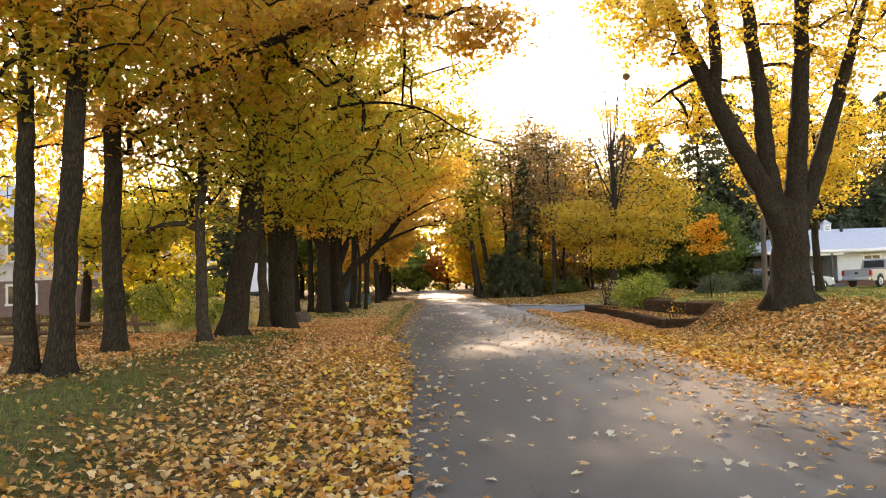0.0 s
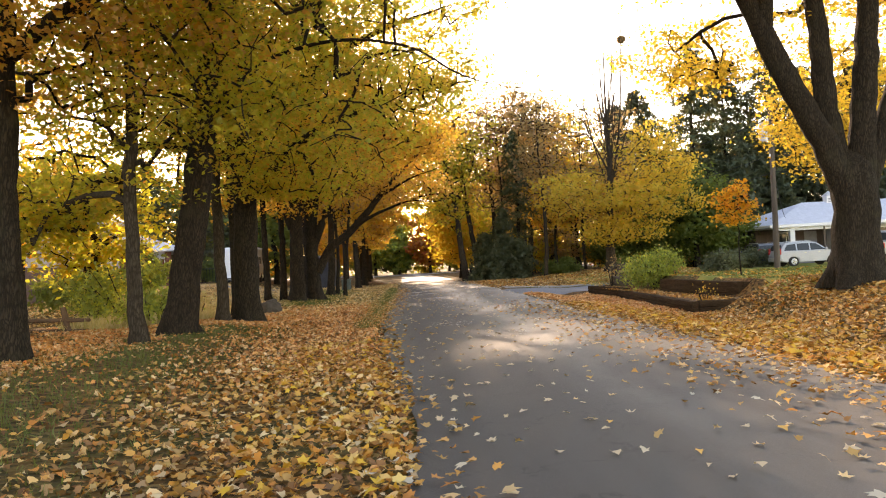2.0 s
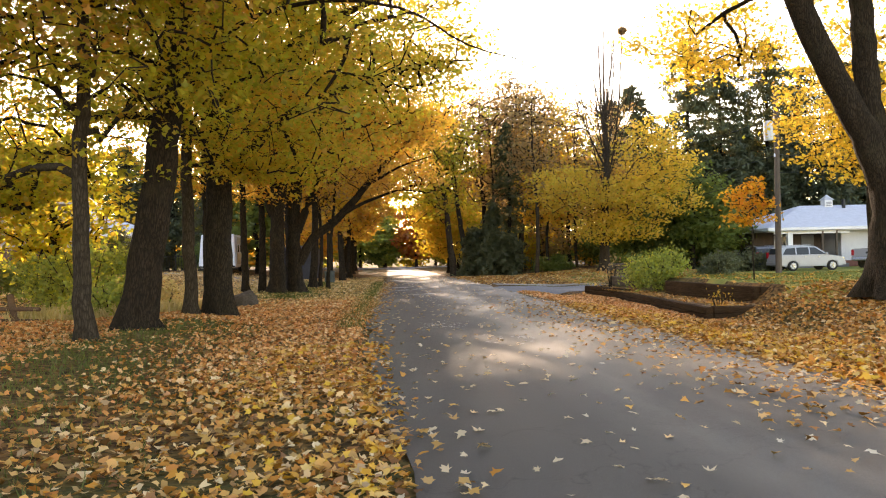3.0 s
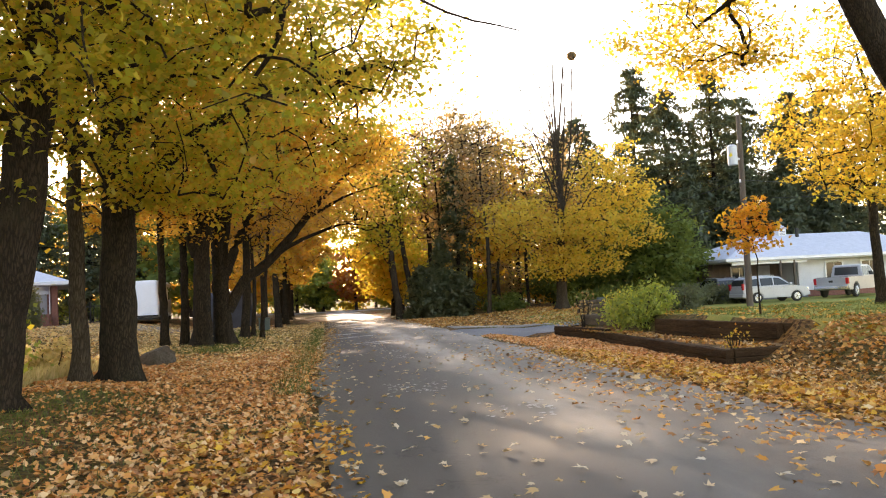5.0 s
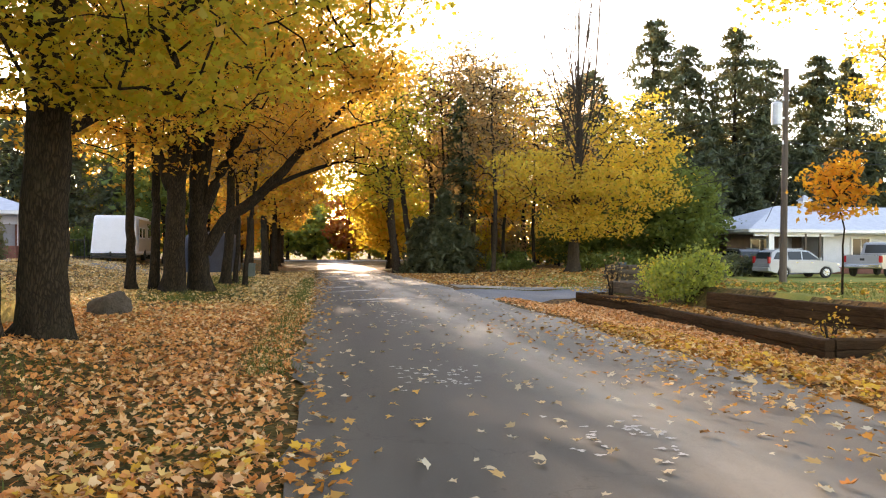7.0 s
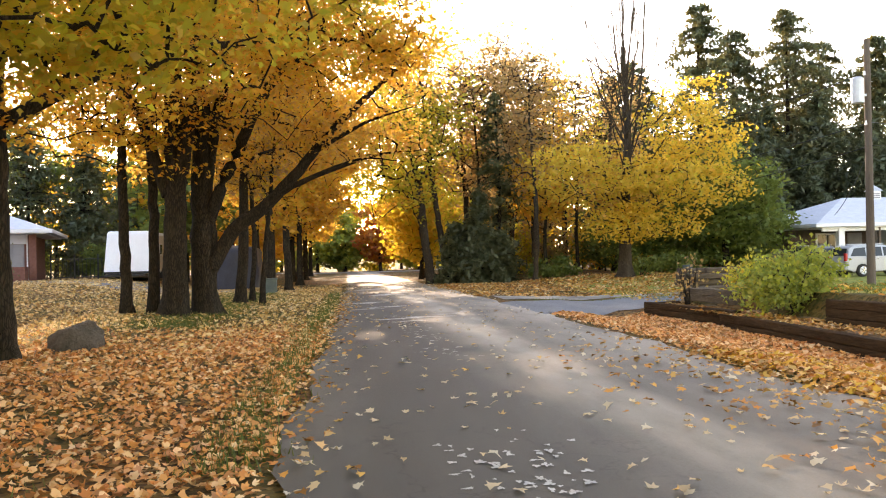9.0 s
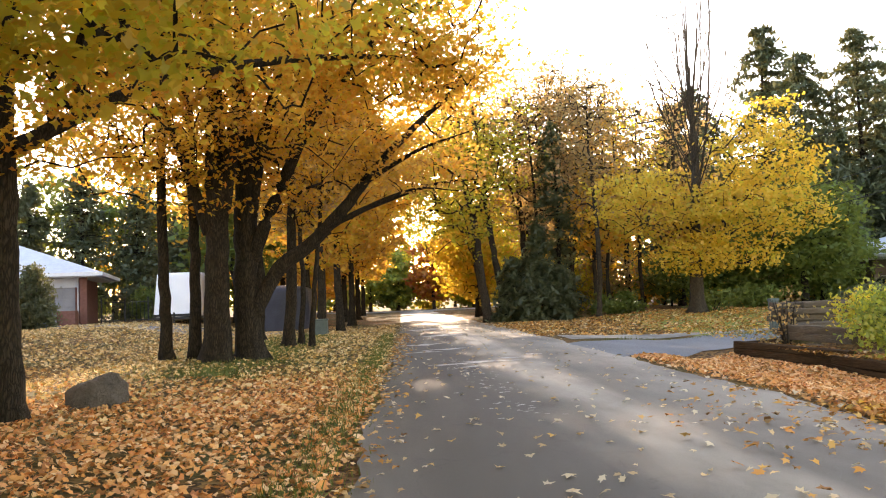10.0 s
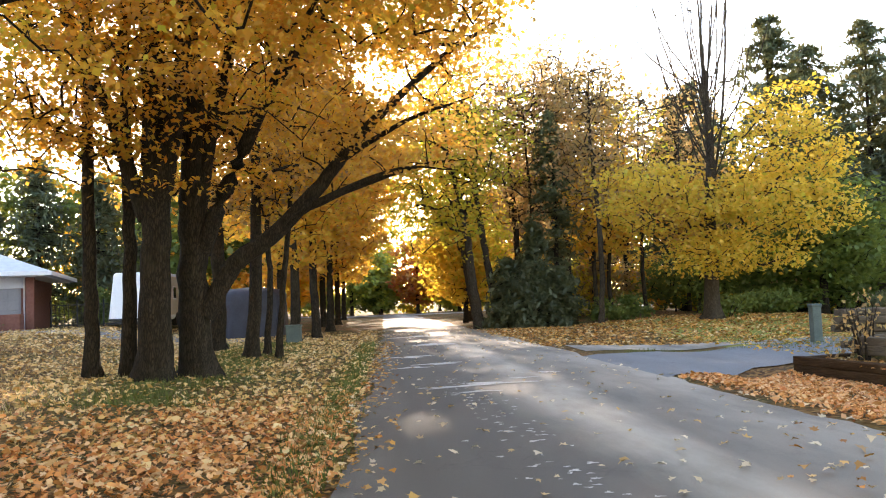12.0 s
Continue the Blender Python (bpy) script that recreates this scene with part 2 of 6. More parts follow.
def asphalt_material(name, dark, light, sunlit_track=True):
    m, nt, b = material(name, 0.75)
    v = coords(nt)
    grit, mid = noise_tex(nt, v, 130.0, 3.0, 0.7), noise_tex(nt, coords(nt, (1, 0.12, 1)), 1.6, 5.0, 0.6)
    col = ramp(nt, mid, [(0.3, dark), (0.72, light)])
    col = mixc(nt, 0.4, col, ramp(nt, grit, [(0.3, tuple(x * 0.4 for x in dark)), (0.75, tuple(x * 1.5 for x in light))]))
    vor = node(nt, "ShaderNodeTexVoronoi", Scale=260.0)
    nt.links.new(v, vor.inputs["Vector"])
    col = mixc(nt, ramp(nt, vor.outputs["Distance"], [(0.05, (0.5, 0.5, 0.5)), (0.16, (0, 0, 0))]), col, (0.3, 0.29, 0.27))
    crack = node(nt, "ShaderNodeTexVoronoi", Scale=0.55)
    crack.feature = "DISTANCE_TO_EDGE"
    wv = nt.nodes.new("ShaderNodeVectorMath")
    wv.operation = "ADD"
    wn2 = node(nt, "ShaderNodeTexNoise", Scale=2.5, Detail=5.0)
    nt.links.new(v, wn2.inputs["Vector"])
    nt.links.new(v, wv.inputs[0])
    nt.links.new(wn2.outputs["Color"], wv.inputs[1])
    nt.links.new(wv.outputs[0], crack.inputs["Vector"])
    line = ramp(nt, crack.outputs["Distance"], [(0.002, (0.55, 0.55, 0.55)), (0.006, (0, 0, 0))])
    col = mixc(nt, line, col, tuple(x * 0.35 for x in dark))
    # Pale wear bands along the road, brightened with sunlight painted into their colour.
    if sunlit_track:
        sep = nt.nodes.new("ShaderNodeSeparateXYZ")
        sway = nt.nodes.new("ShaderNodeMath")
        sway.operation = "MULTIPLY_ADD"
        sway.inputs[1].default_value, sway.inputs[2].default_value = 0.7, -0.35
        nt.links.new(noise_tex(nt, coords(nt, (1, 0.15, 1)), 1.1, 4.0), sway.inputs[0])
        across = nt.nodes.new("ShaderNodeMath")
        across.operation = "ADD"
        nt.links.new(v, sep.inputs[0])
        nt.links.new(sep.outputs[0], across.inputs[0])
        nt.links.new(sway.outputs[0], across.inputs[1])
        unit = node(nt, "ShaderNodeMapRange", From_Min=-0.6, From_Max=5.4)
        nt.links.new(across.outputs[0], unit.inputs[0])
        worn_sunlit = ramp(nt, unit.outputs[0], [((x + 0.6) / 6, (w, w, w)) for x, w in ((-0.5, 0.35), (0.3, 0.05), (1.4, 0.1), (1.85, 0.4), (2.2, 0.95), (2.7, 0.9), (3.05, 0.3), (3.5, 0.4), (4.1, 0.65), (4.9, 0.85))])
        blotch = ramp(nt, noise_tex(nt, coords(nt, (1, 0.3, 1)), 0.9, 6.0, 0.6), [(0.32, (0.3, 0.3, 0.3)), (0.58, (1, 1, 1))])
        # The painted band fades towards the road's shaded start.
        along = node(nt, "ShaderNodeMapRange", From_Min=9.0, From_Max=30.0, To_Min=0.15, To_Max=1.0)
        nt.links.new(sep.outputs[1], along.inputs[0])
        worn_sunlit = mixc(nt, 1.0, worn_sunlit, along.outputs[0], "MULTIPLY")
        col = mixc(nt, mixc(nt, 1.0, worn_sunlit, blotch, "MULTIPLY"), col, mixc(nt, 0.35, (0.4, 0.35, 0.29), ramp(nt, grit, [(0.3, (0.2, 0.175, 0.145)), (0.75, (0.55, 0.5, 0.43))])))
    nt.links.new(col, b.inputs["Base Color"])
    b.inputs["Specular IOR Level"].default_value = 0.3
    bump(nt, b, grit, 0.35, 0.006)
    return m


ASPHALT = asphalt_material("worn_sunlit_asphalt", (0.05, 0.044, 0.038), (0.088, 0.078, 0.067))
DRIVE = asphalt_material("pale_drive_asphalt", (0.12, 0.125, 0.135), (0.17, 0.175, 0.185), False)
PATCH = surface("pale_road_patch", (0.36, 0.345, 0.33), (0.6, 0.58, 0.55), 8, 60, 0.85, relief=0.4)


def ground_material():
    """Leaf-strewn turf: green where the noise leaves gaps, tan litter elsewhere."""
    m, nt, b = material("leaf_strewn_turf", 0.95)
    v = coords(nt)
    vor = node(nt, "ShaderNodeTexVoronoi", Scale=14.0)
    nt.links.new(v, vor.inputs["Vector"])
    sep = nt.nodes.new("ShaderNodeSeparateColor")
    nt.links.new(vor.outputs["Color"], sep.inputs[0])
    litter = ramp(nt, sep.outputs[0], [(0.1, (0.06, 0.03, 0.016)), (0.4, (0.13, 0.065, 0.028)), (0.7, (0.27, 0.15, 0.055)), (0.95, (0.17, 0.075, 0.026))])
    turf = ramp(nt, noise_tex(nt, v, 30.0), [(0.3, (0.035, 0.05, 0.014)), (0.7, (0.1, 0.105, 0.032))])
    big = noise_tex(nt, v, 0.35, 5.0, 0.6)
    col = mixc(nt, ramp(nt, big, [(0.4, (0.95, 0.95, 0.95)), (0.62, (0.25, 0.25, 0.25))]), turf, litter)
    nt.links.new(col, b.inputs["Base Color"])
    b.inputs["Specular IOR Level"].default_value = 0.1
    bump(nt, b, vor.outputs["Distance"], 0.7, 0.04)
    return m


def lawn_material():
    m, nt, b = material("autumn_lawn", 0.95)
    v = coords(nt)
    col = ramp(nt, noise_tex(nt, v, 45.0), [(0.3, (0.12, 0.16, 0.035)), (0.7, (0.26, 0.27, 0.075))])
    col = mixc(nt, ramp(nt, noise_tex(nt, v, 0.6, 5.0), [(0.45, (0, 0, 0)), (0.65, (0.7, 0.7, 0.7))]), col, (0.45, 0.32, 0.08))
    nt.links.new(col, b.inputs["Base Color"])
    b.inputs["Specular IOR Level"].default_value = 0.1
    bump(nt, b, noise_tex(nt, v, 60.0), 0.6, 0.03)
    return m


TURF, LAWN = ground_material(), lawn_material()


# ---- mesh helpers ----
def link_mesh(name, verts, faces, mat, parent=None, smooth=False, label=""):
    me = bpy.data.meshes.new(name)
    me.from_pydata([tuple(v) for v in verts], [], [tuple(f) for f in faces])
    me.materials.append(mat)
    if smooth:
        me.polygons.foreach_set("use_smooth", [True] * len(me.polygons))
    me.update()
    ob = new(name, me)
    if parent:
        ob.parent = parent
    return tagged(ob, label)


def fast_mesh(name, verts, sizes, mat, parent=None, label="", faces=None):
    """Many loose polygons at once. sizes: corners per polygon, in vertex order unless faces lists the corners."""
    me = bpy.data.meshes.new(name)
    loops = np.arange(len(verts)) if faces is None else faces
    me.vertices.add(len(verts))
    me.vertices.foreach_set("co", np.asarray(verts, np.float32).ravel())
    me.loops.add(len(loops))
    me.loops.foreach_set("vertex_index", np.asarray(loops, np.int32))
    me.polygons.add(len(sizes))
    me.polygons.foreach_set("loop_start", np.concatenate([[0], np.cumsum(sizes)[:-1]]).astype(np.int32))
    me.materials.append(mat)
    me.update(calc_edges=True)
    ob = new(name, me)
    if parent:
        ob.parent = parent
    return tagged(ob, label)


def part(name, bm, mat, parent, label="", smooth=False):
    me = bpy.data.meshes.new(name)
    bm.to_mesh(me)
    bm.free()
    me.materials.append(mat)
    if smooth:
        me.polygons.foreach_set("use_smooth", [True] * len(me.polygons))
    ob = new(name, me)
    if parent:
        ob.parent = parent
    return tagged(ob, label)


def box(bm, x0, x1, y0, y1, z0, z1, bevel=0.0):
    r = bmesh.ops.create_cube(bm, size=1.0, matrix=Matrix.Translation(((x0 + x1) / 2, (y0 + y1) / 2, (z0 + z1) / 2)) @ Matrix.Diagonal((abs(x1 - x0), abs(y1 - y0), abs(z1 - z0), 1)))
    if bevel:
        es = list({e for v in r["verts"] for e in v.link_edges})
        bmesh.ops.bevel(bm, geom=es, offset=bevel, segments=2, affect="EDGES", profile=0.5)
    return bm


def boxed(name, dims, mat, parent, bevel=0.0, label=""):
    return part(name, box(bmesh.new(), *dims, bevel), mat, parent, label)


def rod(bm, a, b, r0, r1=None, sides=8):
    a, b = Vector(a), Vector(b)
    m = Matrix.Translation((a + b) / 2) @ (b - a).to_track_quat("Z", "Y").to_matrix().to_4x4()
    bmesh.ops.create_cone(bm, cap_ends=True, segments=sides, radius1=r0, radius2=r0 if r1 is None else r1, depth=(b - a).length, matrix=m)
    return bm


def empty(name, x, y, z, rz=0):
    e = new(name)
    e.matrix_world = pose(x, y, z, 0, 0, rz)
    return e


def step(a, b, t):
    s = np.clip((t - a) / (b - a), 0, 1)
    return s * s * (3 - 2 * s)


# ---- ground ----
ROAD_R, ROAD_END = 4.75, 101.0


def road_left(y):
    """Where the asphalt ends on the left."""
    return np.interp(y, [-12, 5, 11, 16, 24, 29, 33, 47, 60, 101], [-0.25, -0.18, -0.12, -0.5, -0.55, -0.42, -0.32, 0.05, 0.2, 0.5])


def gz(x, y):
    """Height of the ground."""
    x, y = np.asarray(x, float), np.asarray(y, float)
    rise = 0.5 * step(-7, -12, x) * step(27, 42, y) * (1 - step(70, 95, y))
    left = -0.05 * step(-0.3, -1.2, x) + (0.27 - 0.17 * step(24, 29, y) + 0.06 * step(33, 38, y)) * step(-2.2, -5.0, x) + 0.14 * step(-7, -15, x) * step(20, 48, y)
    lawn = 0.52 - 0.5 * step(29, 48, y)
    ditch = -0.28 * step(5.0, 7.2, x)
    w = step(16, 22, y)
    near = (0.5 + 0.5 * w) * ditch * (1 - step(6.0 + 2.0 * w, 8.4 + 0.8 * w, x)) + lawn * step(6.0 + 2.3 * w, 9.8 + 0.5 * w, x)
    bed = ditch * (1 - step(8.3, 8.7, x)) + lawn * step(9.0, 9.5, x)
    far = -0.14 * step(5, 8, x) * (1 - step(44, 50, y)) + 0.3 * step(8, 14, x) * step(46, 54, y) * (1 - step(17, 22, x))
    a, b = step(24.2, 24.5, y), step(36.4, 38.0, y)
    right = (near * (1 - a) + bed * a) * (1 - b) + far * b
    rough = 0.025 * np.sin(1.7 * x + 0.6 * y) * np.sin(1.1 * y - 0.5 * x) + 0.012 * np.sin(4.1 * x + 1.0) * np.sin(3.3 * y)
    off = np.where(x < 2, step(-0.4, -1.6, x), step(5.0, 6.5, x))
    under = -0.035 * (1 - np.where(x < 2, step(0.15, -0.25, x - road_left(y)), step(4.6, 5.0, x))) * (y < ROAD_END + 2)
    return np.where(x < 2, left + rise, right) + rough * off + under


xs = np.unique(np.concatenate([[-3000, -900, -300, -120, -70], np.arange(-45, -8, 1.0), np.arange(-8, 12, 0.25), np.arange(12, 50, 1.0), [60, 90, 200, 600, 3000]]))
ys = np.unique(np.concatenate([[-3000, -600, -150, -50, -20], np.arange(-10, 2, 1.0), np.arange(2, 48, 0.3), np.arange(48, 125, 1.5), [140, 200, 500, 3000]]))
gx, gy = np.meshgrid(xs, ys)
verts = np.stack([gx, gy, gz(gx, gy)], -1).reshape(-1, 3)
nx, ny = len(xs), len(ys)
idx = np.arange(nx * ny).reshape(ny, nx)
quads = np.stack([idx[:-1, :-1], idx[:-1, 1:], idx[1:, 1:], idx[1:, :-1]], -1).reshape(-1, 4)
ground = fast_mesh("ground", verts, np.full(len(quads), 4), TURF, faces=quads.ravel())
tagged(ground, "leaf-strewn grass verges and yards beside the road", "ground", kind="structure")
ground.data.materials.append(LAWN)
cx, cy = verts[quads].mean(1)[:, 0], verts[quads].mean(1)[:, 1]
onlawn = (cx > 9.6 + 0.35 * np.sin(1.3 * cy)) & (cy > 17) & (cy < 57) & (cx < 46)
ground.data.polygons.foreach_set("material_index", onlawn.astype(np.int32))
ground.data.polygons.foreach_set("use_smooth", [True] * len(quads))


def strip(name, left, right, mat, z=0.004, cols=8, label="", category=""):
    """A paved strip between two edge curves given as (x, y) lists of one length; follows the ground's height."""
    v, f = [], []
    for (lx, ly), (rx, ry) in zip(left, right):
        for k in range(cols + 1):
            s = k / cols
            x, y = lx + (rx - lx) * s, ly + (ry - ly) * s
            v.append((x, y, z + 0.035 * math.sin(math.pi * s) if name == "road" else float(gz(x, y)) + z))
    for j in range(len(left) - 1):
        for k in range(cols):
            a = j * (cols + 1) + k
            f.append((a, a + 1, a + cols + 2, a + cols + 1))
    ob = link_mesh(name, v, f, mat, smooth=True)
    return tagged(ob, label, category, kind="structure")


rr = random.Random(3)
edge = [(y * 0.5 - 12) for y in range(int((ROAD_END + 12) * 2) + 1)]
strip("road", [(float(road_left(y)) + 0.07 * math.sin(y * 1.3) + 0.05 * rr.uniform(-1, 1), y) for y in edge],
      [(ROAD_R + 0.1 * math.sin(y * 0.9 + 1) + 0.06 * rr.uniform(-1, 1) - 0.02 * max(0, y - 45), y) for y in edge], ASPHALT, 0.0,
      label="worn grey asphalt road with cracks, pale patches and a painted sunlit band", category="road")
strip("road_end", [(-60 + 3 * k, 101.0) for k in range(41)], [(-60 + 3 * k, 108.0) for k in range(41)], ASPHALT, 0.03, label="grey asphalt cross road at the far end", category="road")
strip("driveway", [(4.5 + 0.6 * k, 40.1 + 0.28 * k) for k in range(25)], [(4.4 + 0.6 * k, 34.6 + 1.0 * min(k, 5) * 0.42 + 0.13 * k) for k in range(25)], DRIVE, 0.02, 22,
      label="pale blue-grey asphalt driveway joining the road", category="driveway")
strip("driveway", [(5.2 + 0.6 * k, 44.2 + 0.05 * k) for k in range(18)], [(5.1 + 0.6 * k, 41.5 + 0.2 * k) for k in range(18)], ASPHALT, 0.02, 22,
      label="dark gravelly apron beside the pale driveway", category="driveway")
strip("driveway", [(-20 + 0.8 * k, 58.5 - 0.12 * k) for k in range(20)], [(-20 + 0.8 * k, 51.5 + 0.05 * k) for k in range(20)], DRIVE, 0.02, 22,
      label="grey paved drive in front of the garage", category="driveway")


def road_z(x, y):
    """Height of the crowned asphalt."""
    return 0.035 * np.sin(np.pi * np.clip((x - road_left(y)) / (ROAD_R - road_left(y)), 0, 1))


def blob_patch(x, y, rx, ry, seed):
    """A ragged pale repair on the road."""
    r = random.Random(seed)
    n = 26
    pts = []
    for k in range(n):
        a = 2 * math.pi * k / n
        q = 1 + 0.35 * math.sin(3 * a + seed) + r.uniform(-0.35, 0.3)
        pts.append((x + rx * q * math.cos(a), y + ry * q * math.sin(a)))
    v = [(px, py, float(road_z(px, py)) + 0.008) for px, py in [(x, y)] + pts]
    return v, [(0, k + 1, (k + 1) % n + 1) for k in range(n)]


def patches(name, spots, label):
    V, F = [], []
    for i, s in enumerate(spots):
        v, f = blob_patch(*s, i + 1)
        F += [tuple(q + len(V) for q in t) for t in f]
        V += v
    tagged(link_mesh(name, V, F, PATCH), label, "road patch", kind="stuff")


rp = random.Random(8)
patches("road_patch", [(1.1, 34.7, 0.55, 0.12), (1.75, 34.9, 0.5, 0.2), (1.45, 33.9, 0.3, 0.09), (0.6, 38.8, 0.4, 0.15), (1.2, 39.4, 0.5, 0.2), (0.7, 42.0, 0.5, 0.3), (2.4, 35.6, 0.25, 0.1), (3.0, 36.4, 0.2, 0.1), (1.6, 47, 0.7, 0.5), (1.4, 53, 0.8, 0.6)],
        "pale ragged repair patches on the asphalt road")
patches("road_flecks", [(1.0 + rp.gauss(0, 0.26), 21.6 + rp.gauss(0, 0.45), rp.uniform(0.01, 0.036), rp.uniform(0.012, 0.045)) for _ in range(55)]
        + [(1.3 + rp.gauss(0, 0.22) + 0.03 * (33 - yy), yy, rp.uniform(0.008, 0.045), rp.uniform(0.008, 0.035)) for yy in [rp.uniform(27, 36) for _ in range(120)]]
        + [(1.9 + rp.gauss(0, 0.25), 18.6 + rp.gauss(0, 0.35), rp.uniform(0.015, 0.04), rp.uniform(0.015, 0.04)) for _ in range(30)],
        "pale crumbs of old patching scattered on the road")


# ---- plants ----
def rotations(rng, n, tilt):
    """n random turns: heading anywhere, tilted from level by about tilt radians."""
    a, b, c = rng.uniform(0, 2 * np.pi, n), rng.normal(0, tilt, n), rng.normal(0, tilt, n)
    ca, sa, cb, sb, cc, sc = np.cos(a), np.sin(a), np.cos(b), np.sin(b), np.cos(c), np.sin(c)
    z, o = np.zeros(n), np.ones(n)
    rz = np.array([[ca, -sa, z], [sa, ca, z], [z, z, o]])
    rx = np.array([[o, z, z], [z, cb, -sb], [z, sb, cb]])
    ry = np.array([[cc, z, sc], [z, o, z], [-sc, z, cc]])
    return np.einsum("ijn,jkn,kln->nil", rz, rx, ry)


MAPLE = np.array([(0, -0.5, 0), (0.2, -0.33, 0.02), (0.44, -0.3, -0.05), (0.31, -0.04, 0.03), (0.5, 0.2, -0.06), (0.2, 0.17, 0.04), (0, 0.56, -0.05),
                  (-0.2, 0.17, 0.04), (-0.5, 0.2, -0.06), (-0.31, -0.04, 0.03), (-0.44, -0.3, -0.05), (-0.2, -0.33, 0.02)])
NINE = np.array([(0, -0.48, 0), (0.38, -0.3, 0), (0.3, -0.02, 0), (0.46, 0.22, 0), (0.17, 0.2, 0), (0, 0.54, 0), (-0.2, 0.18, 0), (-0.47, 0.2, 0), (-0.36, -0.28, 0)])


def crumpled(base, count, seed):
    """Dry, curled versions of one leaf outline."""
    r = np.random.default_rng(seed)
    out = []
    for _ in range(count):
        v = base * (r.uniform(0.62, 1.05), r.uniform(0.85, 1.1), 1)
        v[:, :2] += r.normal(0, 0.035, (len(v), 2))
        fold, cup, lean = r.uniform(-0.1, 0.6), r.uniform(-0.7, 1.1), r.normal(0, 0.25)
        v[:, 2] = fold * np.abs(v[:, 0]) + cup * v[:, 1] ** 2 + lean * v[:, 0] * v[:, 1] + r.normal(0, 0.035, len(v))
        out.append(v - (0, 0, v[:, 2].min()))
    return np.array(out)


LOBED = np.array([(0, -0.5, 0), (0.42, -0.1, -0.06), (0.2, 0.05, 0.05), (0, 0.55, -0.05), (-0.2, 0.05, 0.05), (-0.42, -0.1, -0.06)])
KITE = np.array([(0, -0.5, 0), (0.36, 0.0, 0.06), (0, 0.55, 0), (-0.36, 0.0, 0.06)])
DRY, DRY_FINE = crumpled(MAPLE, 10, 1), crumpled(NINE, 12, 2)
BLADE = np.array([(-0.07, 0, 0), (0.07, 0, 0), (0.02, 0.1, 1.0)])


def leaves_mesh(name, centres, size, shape, tilt, mat, rng, parent=None, label=""):
    n = len(centres)
    m = rotations(rng, n, tilt)
    s = size * rng.uniform(0.65, 1.3, n)
    if shape.ndim == 3:
        v = np.einsum("nij,nkj->nki", m, shape[rng.integers(0, len(shape), n)])
    else:
        v = np.einsum("nij,kj->nki", m, shape)
    v = v * s[:, None, None] + centres[:, None, :]
    return fast_mesh(name, v.reshape(-1, 3), np.full(n, v.shape[1]), mat, parent, label)


class Tubes:
    """Gathers tapered tubes into one mesh."""

    def __init__(self):
        self.v, self.f, self.n = [], [], 0

    def add(self, pts, radii, sides, flare=0.0, knobs=0.0, seed=0):
        pts, radii = np.asarray(pts, float), np.asarray(radii, float)
        d = np.gradient(pts, axis=0)
        d /= np.linalg.norm(d, axis=1)[:, None] + 1e-9
        ref = np.where(np.abs(d[:, 2:3]) > 0.9, np.array([[1.0, 0, 0]]), np.array([[0, 0, 1.0]]))
        u = np.cross(d, ref)
        u /= np.linalg.norm(u, axis=1)[:, None] + 1e-9
        w = np.cross(d, u)
        a = np.linspace(0, 2 * np.pi, sides, endpoint=False)
        r = radii[:, None] * np.ones((1, sides))
        if flare or knobs:
            h = pts[:, 2:3] - pts[0, 2]
            r = r * (1 + flare * np.exp(-h / 0.28) * (0.6 + 0.5 * np.sin(a * 5 + seed)[None] + 0.35 * np.sin(a * 3 + 2 * seed)[None]))
            r = r * (1 + 0.5 * knobs * np.sin(a * 11 + np.sin(h * 3.1 + seed) * 1.4) + 0.35 * knobs * np.sin(h * 9 + a * 3))
            r = r * (1 + knobs * (np.sin(a * 7 + seed)[None] * 0.5 + np.sin(a * 4 + h * 1.3 + seed) * 0.6 + np.sin(2 * a + h * 0.7 - seed)))
        ring = pts[:, None] + r[..., None] * (np.cos(a)[None, :, None] * u[:, None] + np.sin(a)[None, :, None] * w[:, None])
        k, base = len(pts), self.n
        self.v.append(ring.reshape(-1, 3))
        i = np.arange(k - 1)[:, None] * sides + np.arange(sides)[None]
        j = np.arange(k - 1)[:, None] * sides + (np.arange(sides)[None] + 1) % sides
        self.f.append((np.stack([i, j, j + sides, i + sides], -1).reshape(-1, 4)) + base)
        self.n += k * sides

    def mesh(self, name, mat, parent, label=""):
        v, f = np.concatenate(self.v), np.concatenate(self.f)
        ob = fast_mesh(name, v, np.full(len(f), 4), mat, parent, label, faces=f.ravel())
        ob.data.polygons.foreach_set("use_smooth", [True] * len(f))
        return ob


def smooth_path(pts, radii, gap=0.3):
    """Points and radii along a soft curve through the given ones."""
    pts = [np.array(p, float) for p in pts]
    out, rad = [], []
    ext = [2 * pts[0] - pts[1]] + pts + [2 * pts[-1] - pts[-2]]
    for i in range(len(pts) - 1):
        p0, p1, p2, p3 = ext[i:i + 4]
        n = max(2, int(np.linalg.norm(p2 - p1) / gap))
        for k in range(n):
            t = k / n
            out.append(0.5 * (2 * p1 + (p2 - p0) * t + (2 * p0 - 5 * p1 + 4 * p2 - p3) * t * t + (3 * p1 - p0 - 3 * p2 + p3) * t ** 3))
            rad.append(radii[i] + (radii[i + 1] - radii[i]) * t)
    out.append(pts[-1])
    rad.append(radii[-1])
    return np.array(out), np.array(rad)


